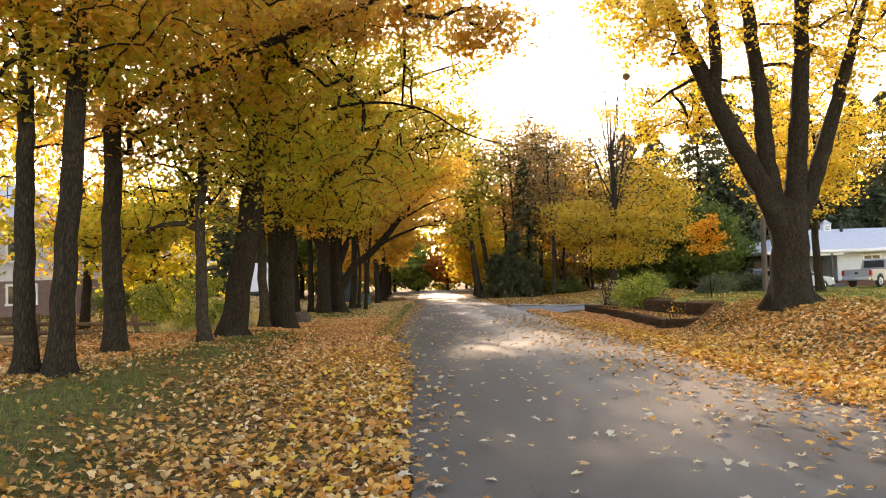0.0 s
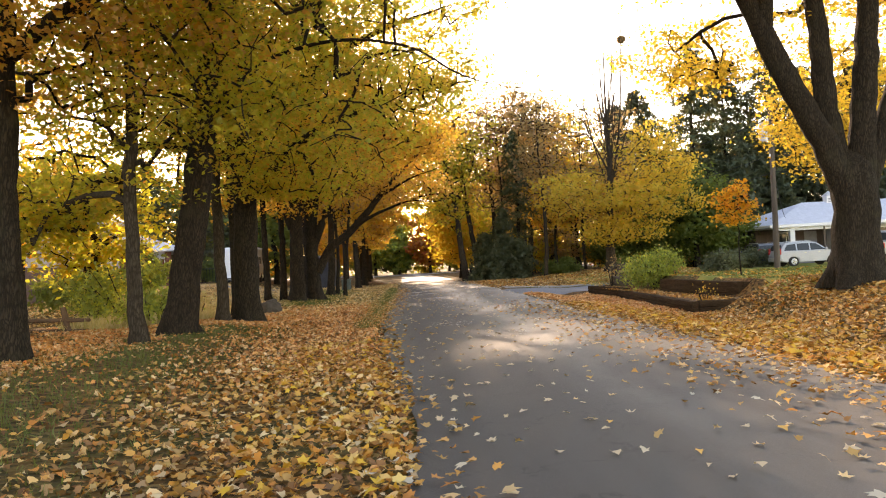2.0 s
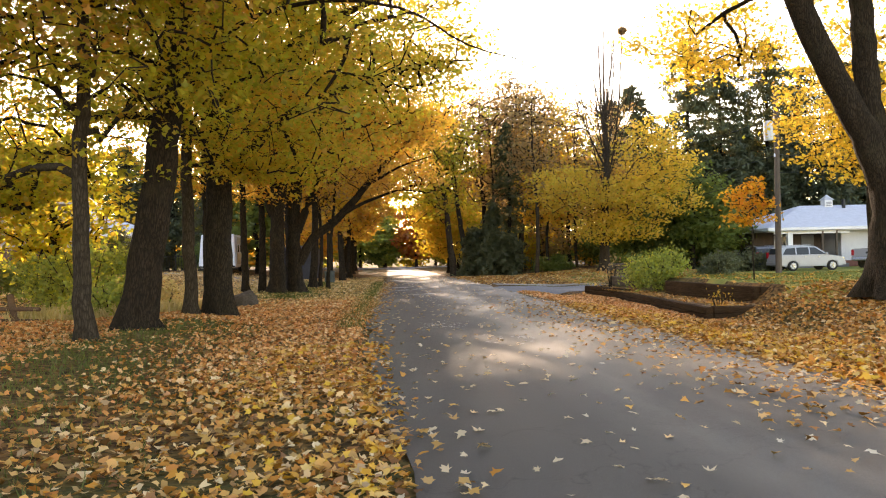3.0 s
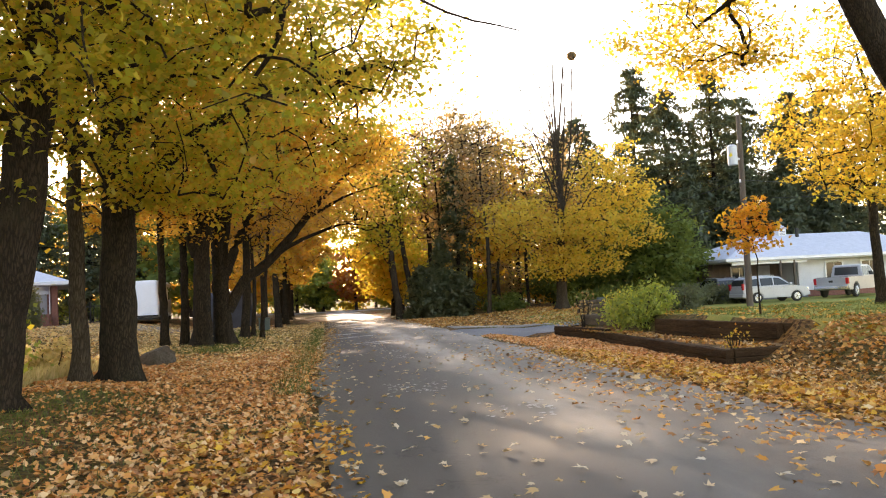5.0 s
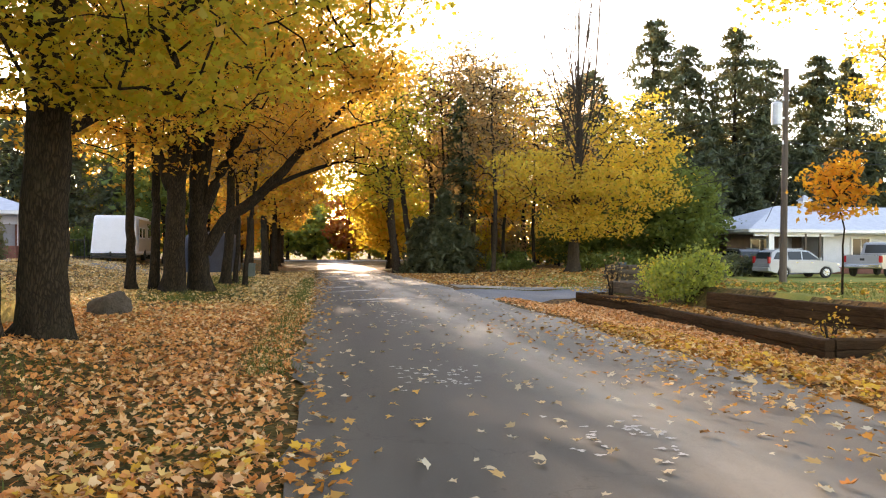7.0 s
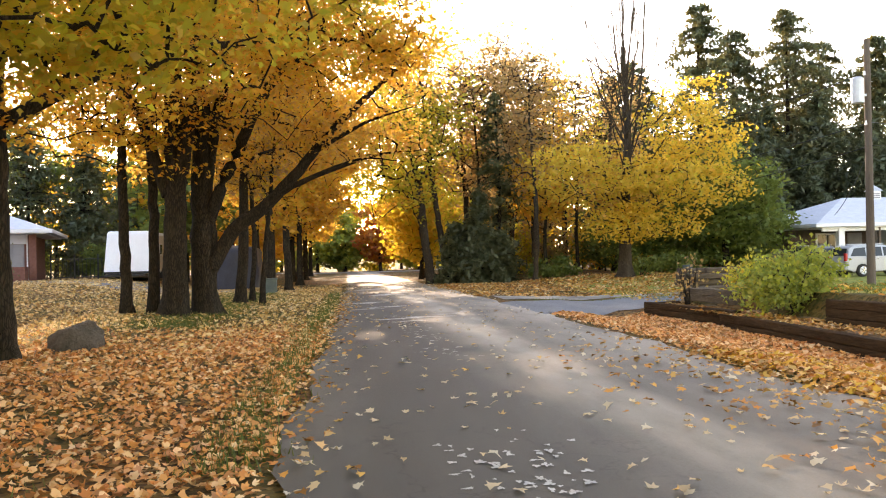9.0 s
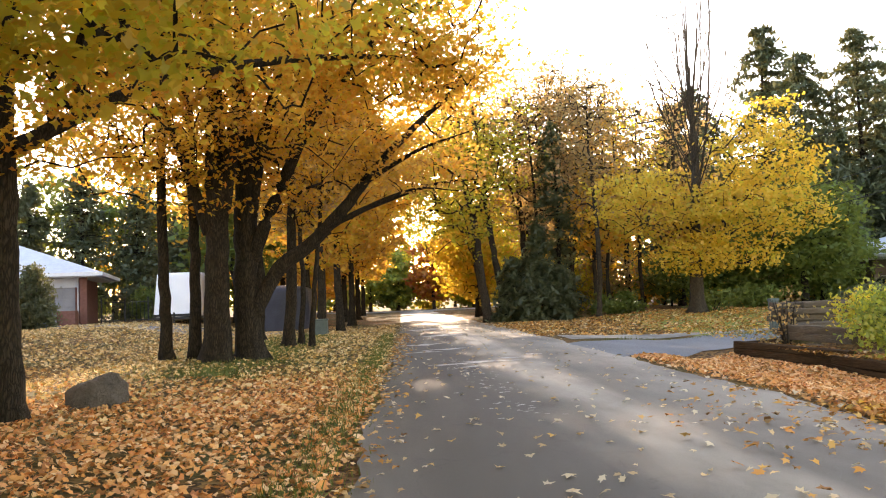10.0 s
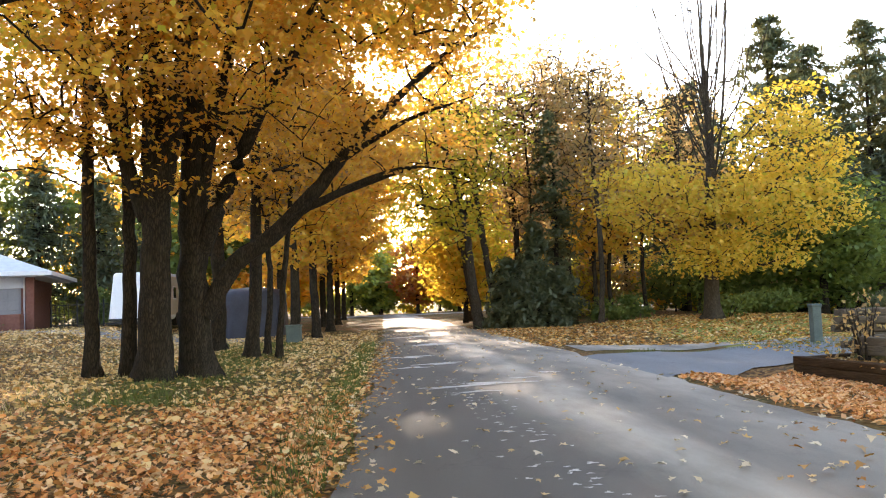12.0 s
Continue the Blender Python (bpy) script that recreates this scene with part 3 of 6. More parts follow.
def tree(name, x, y, stems, crowns, clusters, per, size, leaf, bark, seed, label, category="tree", shape=LOBED, spread=0.33, sides=14, flare=0.9, knobs=0.05,
         bare=(), tilt=0.6, bottom=1.0, group="", twig=0.008, flat=0.32, seg=0.55):
    """stems: (points, radii) in metres from the foot, the first one the trunk. crowns: (x, y, z, rx, ry, rz, share) to fill with twigs and leaves;
    bare: the same, with twigs alone."""
    rng = np.random.default_rng(seed)
    z = float(gz(x, y)) - 0.06
    root = empty(name, x, y, z)
    tagged(root, label, category, group)
    tubes, P, par, base_r = Tubes(), [], [], []
    for i, (pts, radii) in enumerate(stems):
        q, r = smooth_path(pts, radii)
        q[1:, :2] += rng.normal(0, 0.012 + 0.02 * r[1:, None], (len(q) - 1, 2))
        tubes.add(q, r, sides if i == 0 else max(7, sides - 4), flare if i == 0 else 0, knobs, seed + i)
        for k in range(len(q)):
            if q[k, 2] > bottom or i:
                P.append(q[k])
                base_r.append(r[k])
    nstem = len(P)
    pos = np.zeros((nstem + clusters * 14 + 50, 3))
    pos[:nstem] = P
    count, parent, weight = nstem, [-1] * nstem, {}
    goals = []
    for leafy, group_ in ((True, crowns), (False, bare)):
        for cx_, cy_, cz_, rx, ry, rz, share in group_:
            n = int(clusters * share)
            d = rng.normal(0, 1, (n, 3))
            d /= np.linalg.norm(d, axis=1)[:, None]
            d *= (rng.uniform(0.12, 1.0, n) ** 0.5)[:, None]
            for g in d * (rx, ry, rz) + (cx_, cy_, cz_):
                goals.append((g, leafy))
    goals.sort(key=lambda g: np.min(np.linalg.norm(pos[:nstem] - g[0], axis=1)))
    branches, tips = [], []
    for g, leafy in goals:
        dist = np.linalg.norm(pos[:count] - g, axis=1)
        cost = dist + 0.5 * np.maximum(0, pos[:count, 2] - g[2] + 0.1 * dist)
        a = int(np.argmin(cost))
        L = dist[a]
        n = int(min(10, max(2, L / seg)))
        if count + n > len(pos):
            break
        line, prev = [a], a
        wob = rng.normal(0, 0.045 * L, 3)
        for k in range(1, n + 1):
            t = k / n
            pos[count] = pos[a] + (g - pos[a]) * t + wob * math.sin(math.pi * t) + np.array((0, 0, 0.10 * L * math.sin(math.pi * t))) + rng.normal(0, 0.02, 3)
            parent.append(prev)
            prev = count
            line.append(count)
            count += 1
        branches.append(line)
        tips.append((line, leafy))
    load = np.zeros(count)
    for line in branches:
        load[line[-1]] += 1
    for i in range(count - 1, nstem - 1, -1):
        if parent[i] >= 0:
            load[parent[i]] += load[i]
    rad = twig * np.maximum(load, 1) ** 0.45
    rad[:nstem] = np.minimum(np.array(base_r) * 0.8, np.maximum(rad[:nstem], twig * 2))
    for line in branches:
        r = rad[line].copy()
        r[0] = min(r[0], r[1] * 1.25)
        tubes.add(pos[line], r, 6 if r[1] > 0.045 else (4 if r[1] > 0.026 else 3))
    tubes.mesh("trunk", bark, root)
    cent = []
    for line, leafy in tips:
        if not leafy:
            continue
        m = int(per * rng.uniform(0.5, 1.5))
        t = rng.uniform(0.35, 1.0, m) ** 0.6 * (len(line) - 1)
        i0 = np.minimum(t.astype(int), len(line) - 2)
        f = (t - i0)[:, None]
        ids = np.array(line)
        c = pos[ids[i0]] * (1 - f) + pos[ids[i0 + 1]] * f
        cent.append(c + rng.normal(0, 1, (m, 3)) * (spread, spread, spread * flat) - (0, 0, 0.05))
    if cent:
        leaves_mesh("crown", np.concatenate(cent), size, shape, tilt, leaf, rng, root)
    return root


def simple_stem(h, r, lean=(0, 0), kink=0.15, seed=0, top=0.15):
    q = random.Random(seed)
    pts = [(0, 0, 0)]
    for k in range(1, 5):
        t = k / 4
        pts.append((lean[0] * t + q.uniform(-kink, kink), lean[1] * t + q.uniform(-kink, kink), h * t))
    return pts, [r, r * 0.86, r * 0.7, r * 0.45, r * top]


ROW = "maples in the roadside row"


def row_tree(x, y, r, h, seed, leaf, crown=True, lean=(0.0, 0.0), reach=3.8, low=3.0, clusters=210, per=46, size=0.13, label="", bark=None, extra=(), shift=1.0, limbs=()):
    top = h - low
    stem = simple_stem(h * 0.86, r, lean, 0.1, seed)
    crowns = [(lean[0] * 0.6 + shift, lean[1] * 0.6, low + top * 0.25, reach, reach * 0.95, top * 0.24, 0.45),
              (lean[0] + shift * 1.1, lean[1], low + top * 0.62, reach * 0.98, reach * 0.9, top * 0.36, 0.55)] if crown else []
    return tree("maple_tree", x, y, [stem, *limbs], list(crowns) + list(extra), clusters, per, size, LEAF[leaf], bark or BARK, seed,
                label or "roadside maple with dark ridged bark and yellowing leaves", "tree", group=ROW, shape=LOBED if y < 34 else KITE, twig=0.011, bottom=low * 0.8, flare=0.7, knobs=0.03)


row_tree(-6.15, 12.6, 0.17, 10.5, 11, "olive", reach=3.2, low=4.2, clusters=300, shift=-0.2, label="slender dark-barked maple beside its twin at the verge")
row_tree(-5.55, 12.35, 0.2, 11.5, 12, "gold", lean=(0.7, 0.2), reach=3.4, low=4.6, clusters=300, shift=0.2, label="leaning maple trunk with fluted base on the leafy verge")
row_tree(-6.35, 16.8, 0.23, 13.5, 13, "amber", reach=4.4, low=4.0, clusters=480, shift=0.5, label="maple with a long limb reaching over the road",
         limbs=[([(0.05, 0, 4.9), (1.2, -0.1, 5.7), (3.1, -0.2, 6.4), (5.2, -0.4, 7.1), (7.6, -0.8, 8.0)], [0.13, 0.12, 0.09, 0.06, 0.02])],
         extra=[(5.6, -0.5, 7.2, 2.4, 1.2, 0.8, 0.16), (7.8, -0.9, 6.5, 1.0, 0.7, 0.6, 0.05)])
row_tree(-5.0, 18.75, 0.145, 11, 14, "lime", reach=3.1, low=3.0, clusters=220, shift=0.3, label="slim maple with yellow-green leaves", bark=BARK_GREY,
         extra=[(-2.6, 1.6, 2.7, 1.9, 2.4, 0.9, 0.3)])
row_tree(-4.85, 20.75, 0.33, 15, 15, "greengold", lean=(1.9, 0.3), reach=4.7, low=2.8, clusters=540, per=42, shift=0.2, label="stout old maple with a flared dark trunk and yellow-green leaves", bark=BARK_DARK,
         limbs=[([(0.55, 0, 4.0), (1.6, -0.4, 5.3), (3.3, -0.8, 5.9), (5.0, -1.2, 5.7), (6.2, -1.5, 4.95), (7.1, -1.8, 4.6)], [0.08, 0.055, 0.036, 0.026, 0.016, 0.007])],
         extra=[(-3.2, 1.0, 3.2, 2.4, 2.4, 1.0, 0.14)])
row_tree(-4.72, 24.6, 0.15, 12, 16, "olive", reach=3.4, low=3.4, clusters=220, shift=0.6, label="slim grey-barked maple beside a stout one", bark=BARK_GREY)
row_tree(-4.16, 25.15, 0.34, 15.5, 17, "olive", reach=4.7, low=3.1, clusters=500, per=40, shift=1.4, label="stout maple with broad ridged trunk on the verge",
         extra=[(1.8, -1.2, 3.6, 2.0, 2.0, 0.6, 0.08), (4.4, 0.8, 6.4, 2.4, 2.4, 1.3, 0.16), (5.0, 1.0, 8.6, 2.2, 2.8, 1.4, 0.12)],
         limbs=[([(0.2, 0, 3.4), (1.6, 0.3, 4.9), (3.4, 0.6, 5.8), (5.2, 0.9, 6.4), (6.4, 1.0, 6.5)], [0.16, 0.13, 0.09, 0.05, 0.015]), ([(0.2, 0.1, 5.0), (1.8, 0.6, 6.8), (3.8, 0.9, 8.0), (6.0, 1.2, 8.8)], [0.16, 0.13, 0.08, 0.02]),
                ([(-0.2, 0.1, 4.2), (-1.4, 0.4, 5.6), (-2.8, 0.6, 7.6)], [0.14, 0.1, 0.02])])
row_tree(-5.1, 28.85, 0.24, 13.5, 51, "gold", reach=4.3, low=3.2, clusters=440, shift=0.6, label="dark maple with gold leaves beside a boulder",
         limbs=[([(0.1, 0, 3.6), (1.6, 1.6, 4.9), (3.4, 3.2, 5.7), (5.4, 5.2, 6.3), (6.8, 6.6, 6.4)], [0.11, 0.09, 0.065, 0.04, 0.012]), ([(-0.1, 0, 4.6), (-1.2, 0.6, 5.6), (-2.6, 1.2, 6.4)], [0.09, 0.07, 0.015])],
         extra=[(4.9, 4.6, 6.3, 2.5, 2.4, 1.1, 0.26), (5.4, 5.4, 8.4, 2.2, 2.4, 1.0, 0.14)])
row_tree(-5.75, 38.3, 0.15, 12, 18, "amber", reach=3.2, low=4.0, clusters=190, per=40, shift=-0.4, label="slender dark maple trunk in a clump")
row_tree(-5.12, 38.5, 0.155, 12.5, 19, "gold", reach=3.2, low=3.9, clusters=190, per=40, shift=-0.2, label="slender maple trunk in a clump")
row_tree(-4.45, 37.9, 0.33, 14.5, 20, "gold", reach=4.4, low=3.5, clusters=390, per=42, shift=0.3, label="stout maple trunk in a clump of four",
         limbs=[([(-0.1, 0, 3.2), (-0.7, 0.1, 5.0), (-1.6, 0.2, 7.2), (-2.4, 0.3, 9.6)], [0.17, 0.14, 0.1, 0.03]), ([(0.1, 0, 3.0), (0.5, -0.2, 5.2), (0.9, -0.3, 8.0), (1.1, -0.2, 10.8)], [0.2, 0.17, 0.12, 0.03])])
row_tree(-3.75, 38.5, 0.33, 13, 21, "amber", lean=(-0.1, 0.3), reach=3.8, low=4.4, clusters=380, per=34, shift=0.9, label="old maple with limbs arching toward the road",
         limbs=[([(0.15, 0, 1.3), (0.75, 0.1, 2.35), (1.5, 0.1, 2.9), (2.4, 0.2, 3.8), (3.6, 0.2, 5.2), (5.2, 0.3, 6.7), (6.6, 0.2, 7.6)], [0.2, 0.19, 0.17, 0.15, 0.11, 0.07, 0.02]),
                ([(0.1, 0.1, 2.6), (0.9, -0.2, 4.4), (2.0, -0.5, 6.4), (3.6, -0.8, 8.2), (5.6, -1.0, 9.4)], [0.18, 0.15, 0.12, 0.08, 0.02]),
                ([(0.0, 0.1, 3.0), (0.3, 0.2, 5.2), (1.0, 0.3, 8.0), (1.5, 0.3, 10.6)], [0.18, 0.15, 0.1, 0.03]),
                ([(2.0, 0.2, 3.4), (3.4, 0.5, 4.0), (4.9, 0.8, 4.5), (6.0, 0.9, 4.6)], [0.09, 0.065, 0.04, 0.01]),
                ([(1.6, 0.2, 3.0), (2.6, -0.3, 3.6), (4.2, -0.4, 4.2), (5.4, -0.6, 4.1)], [0.08, 0.055, 0.03, 0.01]),
                ([(3.0, 0.2, 4.5), (4.4, -0.4, 5.2), (5.8, -0.8, 5.6)], [0.07, 0.045, 0.01])],
         extra=[(4.2, 0.2, 6.6, 2.6, 2.2, 1.5, 0.16), (4.6, 0.3, 9.0, 2.4, 3.0, 1.6, 0.16), (4.2, 0.2, 4.9, 2.2, 1.8, 0.8, 0.16), (5.2, 0.2, 7.4, 1.8, 1.6, 0.9, 0.12)])
row_tree(-5.0, 46.8, 0.24, 13, 22, "amber", reach=3.8, low=3.6, clusters=210, per=32, size=0.17, shift=0.3)
row_tree(-3.55, 44.1, 0.19, 12, 23, "amber", lean=(0.3, 0), reach=3.4, low=3.8, clusters=200, per=32, size=0.16, shift=0.4)
row_tree(-3.3, 45.3, 0.1, 9, 24, "russet", lean=(0.3, 0), reach=2.2, low=3.6, clusters=80, per=28, size=0.16, shift=0.3)
row_tree(-2.85, 44.4, 0.1, 9, 25, "gold", lean=(0.6, 0.2), reach=2.2, low=3.6, clusters=80, per=28, size=0.16, shift=0.3)
far_row = [(-3.3, 53.5, "gold"), (-2.7, 56.5, "amber"), (-4.6, 60.5, "gold"), (-2.6, 65, "amber"), (-3.4, 71, "gold"), (-2.8, 77, "yellow"), (-3.6, 84, "amber"), (-3.0, 92, "gold")]
for i, (x, y, leaf) in enumerate(far_row):
    row_tree(x, y, 0.2, 12 + (i % 3), 30 + i, leaf, reach=3.3, low=2.6, clusters=150, per=34, size=0.26, shift=0.1, extra=[(2.4, 0, 8.6, 2.6, 3.0, 1.8, 0.4)])

# the great many-stemmed maple on the bank
tree("maple_tree", 9.9, 20.4, [
    ([(0, 0, 0), (0, 0, 0.8), (0.03, 0, 1.6), (0.0, 0, 2.3), (0.02, 0.05, 2.75), (0.02, 0.1, 3.0)], [0.56, 0.5, 0.47, 0.47, 0.34, 0.05]),
    ([(-0.12, 0, 1.7), (-0.5, 0, 2.9), (-1.35, 0, 4.6), (-2.2, 0.1, 6.6), (-3.1, 0.2, 8.8), (-3.9, 0.3, 10.6)], [0.26, 0.3, 0.25, 0.2, 0.15, 0.04]),
    ([(-1.75, 0.05, 5.6), (-1.8, -0.2, 7.0), (-2.0, -0.2, 9.0), (-2.0, -0.3, 11)], [0.17, 0.16, 0.12, 0.03]),
    ([(-0.1, 0.1, 2.2), (-0.35, 0.2, 3.6), (-0.45, 0.3, 6.0), (-0.7, 0.4, 9.2), (-0.8, 0.3, 12)], [0.28, 0.25, 0.21, 0.15, 0.04]),
    ([(0.15, 0, 2.1), (0.3, 0, 3.6), (0.45, -0.2, 6.0), (0.65, -0.2, 9.0), (0.8, -0.2, 12)], [0.3, 0.26, 0.22, 0.16, 0.04]),
    ([(0.14, 0, 1.7), (0.65, 0.1, 3.0), (1.4, 0.2, 4.8), (2.1, 0.3, 6.8), (3.2, 0.5, 9.5)], [0.25, 0.23, 0.19, 0.15, 0.04]),
], [(0, -0.5, 9.5, 4.8, 4.8, 3.0, 0.6), (1.8, 1.5, 7.2, 3.2, 3.0, 1.8, 0.24), (-3.6, 1.0, 8.4, 1.4, 2.4, 1.0, 0.1), (-3.2, -0.5, 7.2, 1.5, 1.8, 0.9, 0.08), (-1.2, 5.6, 6.5, 2.4, 1.8, 1.2, 0.16)], 420, 48, 0.13, LEAF["yellow"], BARK, 41,
    "great maple with dark limbs rising from one flared trunk", sides=24, flare=0.6, knobs=0.035, bottom=4.0)
tree("maple_tree", 15.5, 29.6, [simple_stem(7.5, 0.16, seed=3)], [(-0.4, -0.6, 5.6, 2.9, 2.8, 2.6, 0.7), (-1.6, -2.0, 4.3, 2.0, 2.0, 1.4, 0.3)], 240, 46, 0.13, LEAF["yellow"], BARK, 42,
     "yellow maple with drooping branches on the lawn")
tree("maple_sapling", 10.6, 27.8, [simple_stem(2.9, 0.025, seed=4, top=0.3)], [(0, 0, 2.3, 0.75, 0.75, 0.8, 1.0)], 60, 16, 0.13, LEAF["orange"], BARK, 43,
     "young orange maple sapling on the lawn behind the timber bed", spread=0.16, sides=8, flare=0, bottom=0.2)
q = random.Random(21)
VASE = []
for k in range(28):
    a = q.uniform(0, 6.28)
    out = q.uniform(1.2, 3.0) * (1 if k % 3 else 0.6)
    z0 = q.uniform(5.0, 9.5)
    top = 16.0 - 0.9 * out + q.uniform(-1.8, 0.3)
    dx, dy = math.cos(a) * out, math.sin(a) * out
    VASE.append(([(0.2, 0, z0), (0.2 + 0.35 * dx, 0.35 * dy, z0 + 0.25 * (top - z0)), (0.2 + 0.75 * dx, 0.75 * dy, z0 + 0.6 * (top - z0)), (0.2 + dx, dy, top)], [0.035, 0.03, 0.024, 0.012]))
VASE.append(([(0.3, 0, 5.0), (1.0, 0.1, 8.5), (1.4, 0.2, 12.0), (1.6, 0.2, 15.6)], [0.06, 0.05, 0.042, 0.03]))
# the tall maple beyond the driveway: leafy below, bare on top
tree("maple_tree", 13.4, 52.9, [
    ([(0, 0, 0), (0.1, 0, 2), (0.2, 0, 4.4), (0.4, 0.1, 7.5), (0.3, 0.1, 11.5), (0.4, 0, 15)], [0.33, 0.28, 0.24, 0.13, 0.05, 0.015]),
    *VASE,
], [(1.8, -0.8, 4.4, 4.0, 3.2, 1.5, 0.32), (3.0, -0.6, 7.0, 2.7, 2.6, 2.6, 0.26), (-2.4, -0.4, 5.2, 2.2, 2.2, 1.7, 0.13), (0.6, -1.2, 2.6, 2.8, 2.0, 0.9, 0.14)], 460, 34, 0.19, LEAF["yellow"], BARK_GREY, 44,
    "tall maple, yellow-leaved below with bare upper branches", bare=[(0.2, 0, 13.4, 2.6, 2.2, 2.6, 0.3), (-0.8, 0, 9.2, 2.8, 2.4, 2.2, 0.14)], spread=0.45, twig=0.011, bottom=1.2, shape=KITE)


def conifer(x, y, h, r, seed, label="tall dark spruce behind the house", low=0.18, leaf="needle", whorls=34, per=60, name="spruce_tree", size=0.42, gap=0.35, dense=1.0):
    """Straight trunk with whorls of drooping boughs, uneven in length."""
    rng = np.random.default_rng(seed)
    root = empty(name, x, y, float(gz(x, y)) - 0.05)
    tagged(root, label, "tree")
    t = Tubes()
    q, rad = smooth_path([(0, 0, 0), (rng.normal(0, 0.1), 0, h * 0.5), (0, 0, h)], [h * 0.013, h * 0.009, 0.015], 0.8)
    t.add(q, rad, 8)
    cent = []
    for k in range(whorls):
        f = low + (1 - low) * (k / whorls) ** 0.9
        reach = r * (1 - f) ** 0.62 * (1.0 if f > low + 0.1 else 0.7)
        for b in range(6):
            if rng.random() < gap * 0.6:
                continue
            a = rng.uniform(0, 2 * np.pi)
            L = reach * rng.uniform(0.45, 1.15) + 0.15
            s = np.linspace(0, 1, 5)
            z = h * f + L * (0.18 * s - 0.42 * s ** 2) + rng.normal(0, 0.1)
            pts = np.stack([np.cos(a) * L * s, np.sin(a) * L * s, z], 1)
            t.add(pts, 0.03 * (1.05 - s), 4)
            n = int(per * dense * (0.25 + L / r))
            u = rng.uniform(0.15, 1.05, n)
            c = np.stack([np.cos(a) * L * u, np.sin(a) * L * u, h * f + L * (0.18 * u - 0.42 * u ** 2)], 1)
            cent.append(c + rng.normal(0, 1, (n, 3)) * (0.1 + 0.14 * L * 0.5, 0.1 + 0.14 * L * 0.5, 0.1) - (0, 0, 0.08))
    t.mesh("trunk", BARK_DARK, root)
    leaves_mesh("crown", np.concatenate(cent), size, KITE * (0.45, 1, 1), 0.7, LEAF[leaf], rng, root)
    return root


for i, (x, y, h, r) in enumerate([(27.2, 73, 20.5, 6.6), (31.0, 75, 19, 5.8), (35.0, 74, 20.5, 6.4), (39.0, 76, 18.5, 6.2), (42.6, 74, 18.5, 5.2), (47, 76, 19, 5.2), (23.6, 77, 17, 4.6), (52, 74, 18, 5.2), (20.5, 74, 15, 4.0)]):
    conifer(x, y, h, r * (1.05 + 0.12 * (i % 4)), 60 + i, per=96, size=0.55, whorls=28 + 2 * (i % 3), gap=0.4)
for i, (x, y, h, r) in enumerate([(29, 68, 9, 3.0), (33, 69, 8, 3), (37.5, 68, 9.5, 3), (42, 69, 9, 3), (25, 68, 8.5, 2.8), (31, 70.5, 12, 3.4), (35.5, 71, 13, 3.6), (40, 71.5, 12, 3.4), (45, 70, 11, 3.4), (27.5, 71, 11, 3.2)]):
    conifer(x, y, h, r, 80 + i, "dark lower spruce in the shelter belt", low=0.05, per=34, size=0.6, gap=0.1)
for i, (x, y, h, r) in enumerate([(-17.5, 73.5, 9.5, 3.2), (-21.5, 74, 11, 3.6), (-25, 74, 10, 3.4), (-13.6, 70, 7.5, 2.6)]):
    conifer(x, y, h, r, 86 + i, "dark spruce behind the garage", low=0.05, per=40, size=0.45, gap=0.2)
# dark cedars beside the road
for i, (x, y, h, r) in enumerate([(8.7, 60.2, 11.0, 1.6), (7.6, 59.6, 5.2, 1.2), (6.2, 59.7, 3.4, 1.5), (7.4, 58.4, 3.2, 1.5), (8.6, 58.7, 2.8, 1.3)]):
    conifer(x, y, h, r, 90 + i, "dark dense cedar at the roadside", low=0.02, leaf="cedar", whorls=24, per=54, name="cedar_tree", size=0.38, gap=0.6)


def wild(x, y, h, r, leaf, seed, label, trunk=0.2, lean=(0, 0), low=0.25, clusters=120, per=26, size=0.3, bare=False, bark=None, name="tree", spread=0.5, top=1.0):
    cr = [(lean[0], lean[1], h * (low + (top - low) * 0.5), r, r, h * (top - low) * 0.5, 1.0)]
    return tree(name, x, y, [simple_stem(h * 0.9, trunk, lean, 0.2, seed)], () if bare else cr, clusters, per, size, LEAF[leaf], bark or BARK, seed, label,
                shape=KITE, bare=cr if bare else [(lean[0], lean[1], h * 0.86, r * 0.7, r * 0.7, h * 0.12, 0.35)], spread=spread, sides=9, flare=0.4, twig=0.013, bottom=h * low * 0.7, seg=1.3)


wild(4.9, 60.3, 12, 3.4, "lime", 101, "leaning old tree with thin yellow-green leaves at the road edge", 0.26, (-1.5, -0.6), 0.25, 260, 17, 0.22, bark=BARK_GREY)
wild(6.2, 62.0, 14.5, 3.6, "lime", 102, "leaning forked tree above the dark cedars", 0.22, (-1.8, -1.0), 0.35, 230, 16, 0.22, bark=BARK_GREY)
wild(5.6, 67.0, 15, 3.6, "amber", 117, "tall thin-leaved amber tree beside the road", 0.2, (-1.6, -0.4), 0.3, 200, 18, 0.26, bark=BARK_GREY)
wild(6.0, 73.0, 13.5, 3.8, "yellow", 118, "tall yellow tree beside the road", 0.2, (-1.4, -0.4), 0.2, 180, 20, 0.3, bark=BARK_GREY)
wild(7.4, 64, 15, 3.6, "russet", 103, "tall tree with sparse russet leaves", 0.2, (0, 0), 0.35, 260, 20, 0.24, bark=BARK_GREY)
wild(10.2, 64, 16, 3.4, "russet", 104, "tall tree with thinning brown leaves", 0.2, (0, 0), 0.3, 260, 16, 0.24, bark=BARK_GREY)
wild(10.1, 57.3, 13, 2.0, "russet", 105, "tall dark-trunked tree beside the cedars", 0.14, (0, 0), 0.35, 170, 14, 0.2, bark=BARK_GREY)
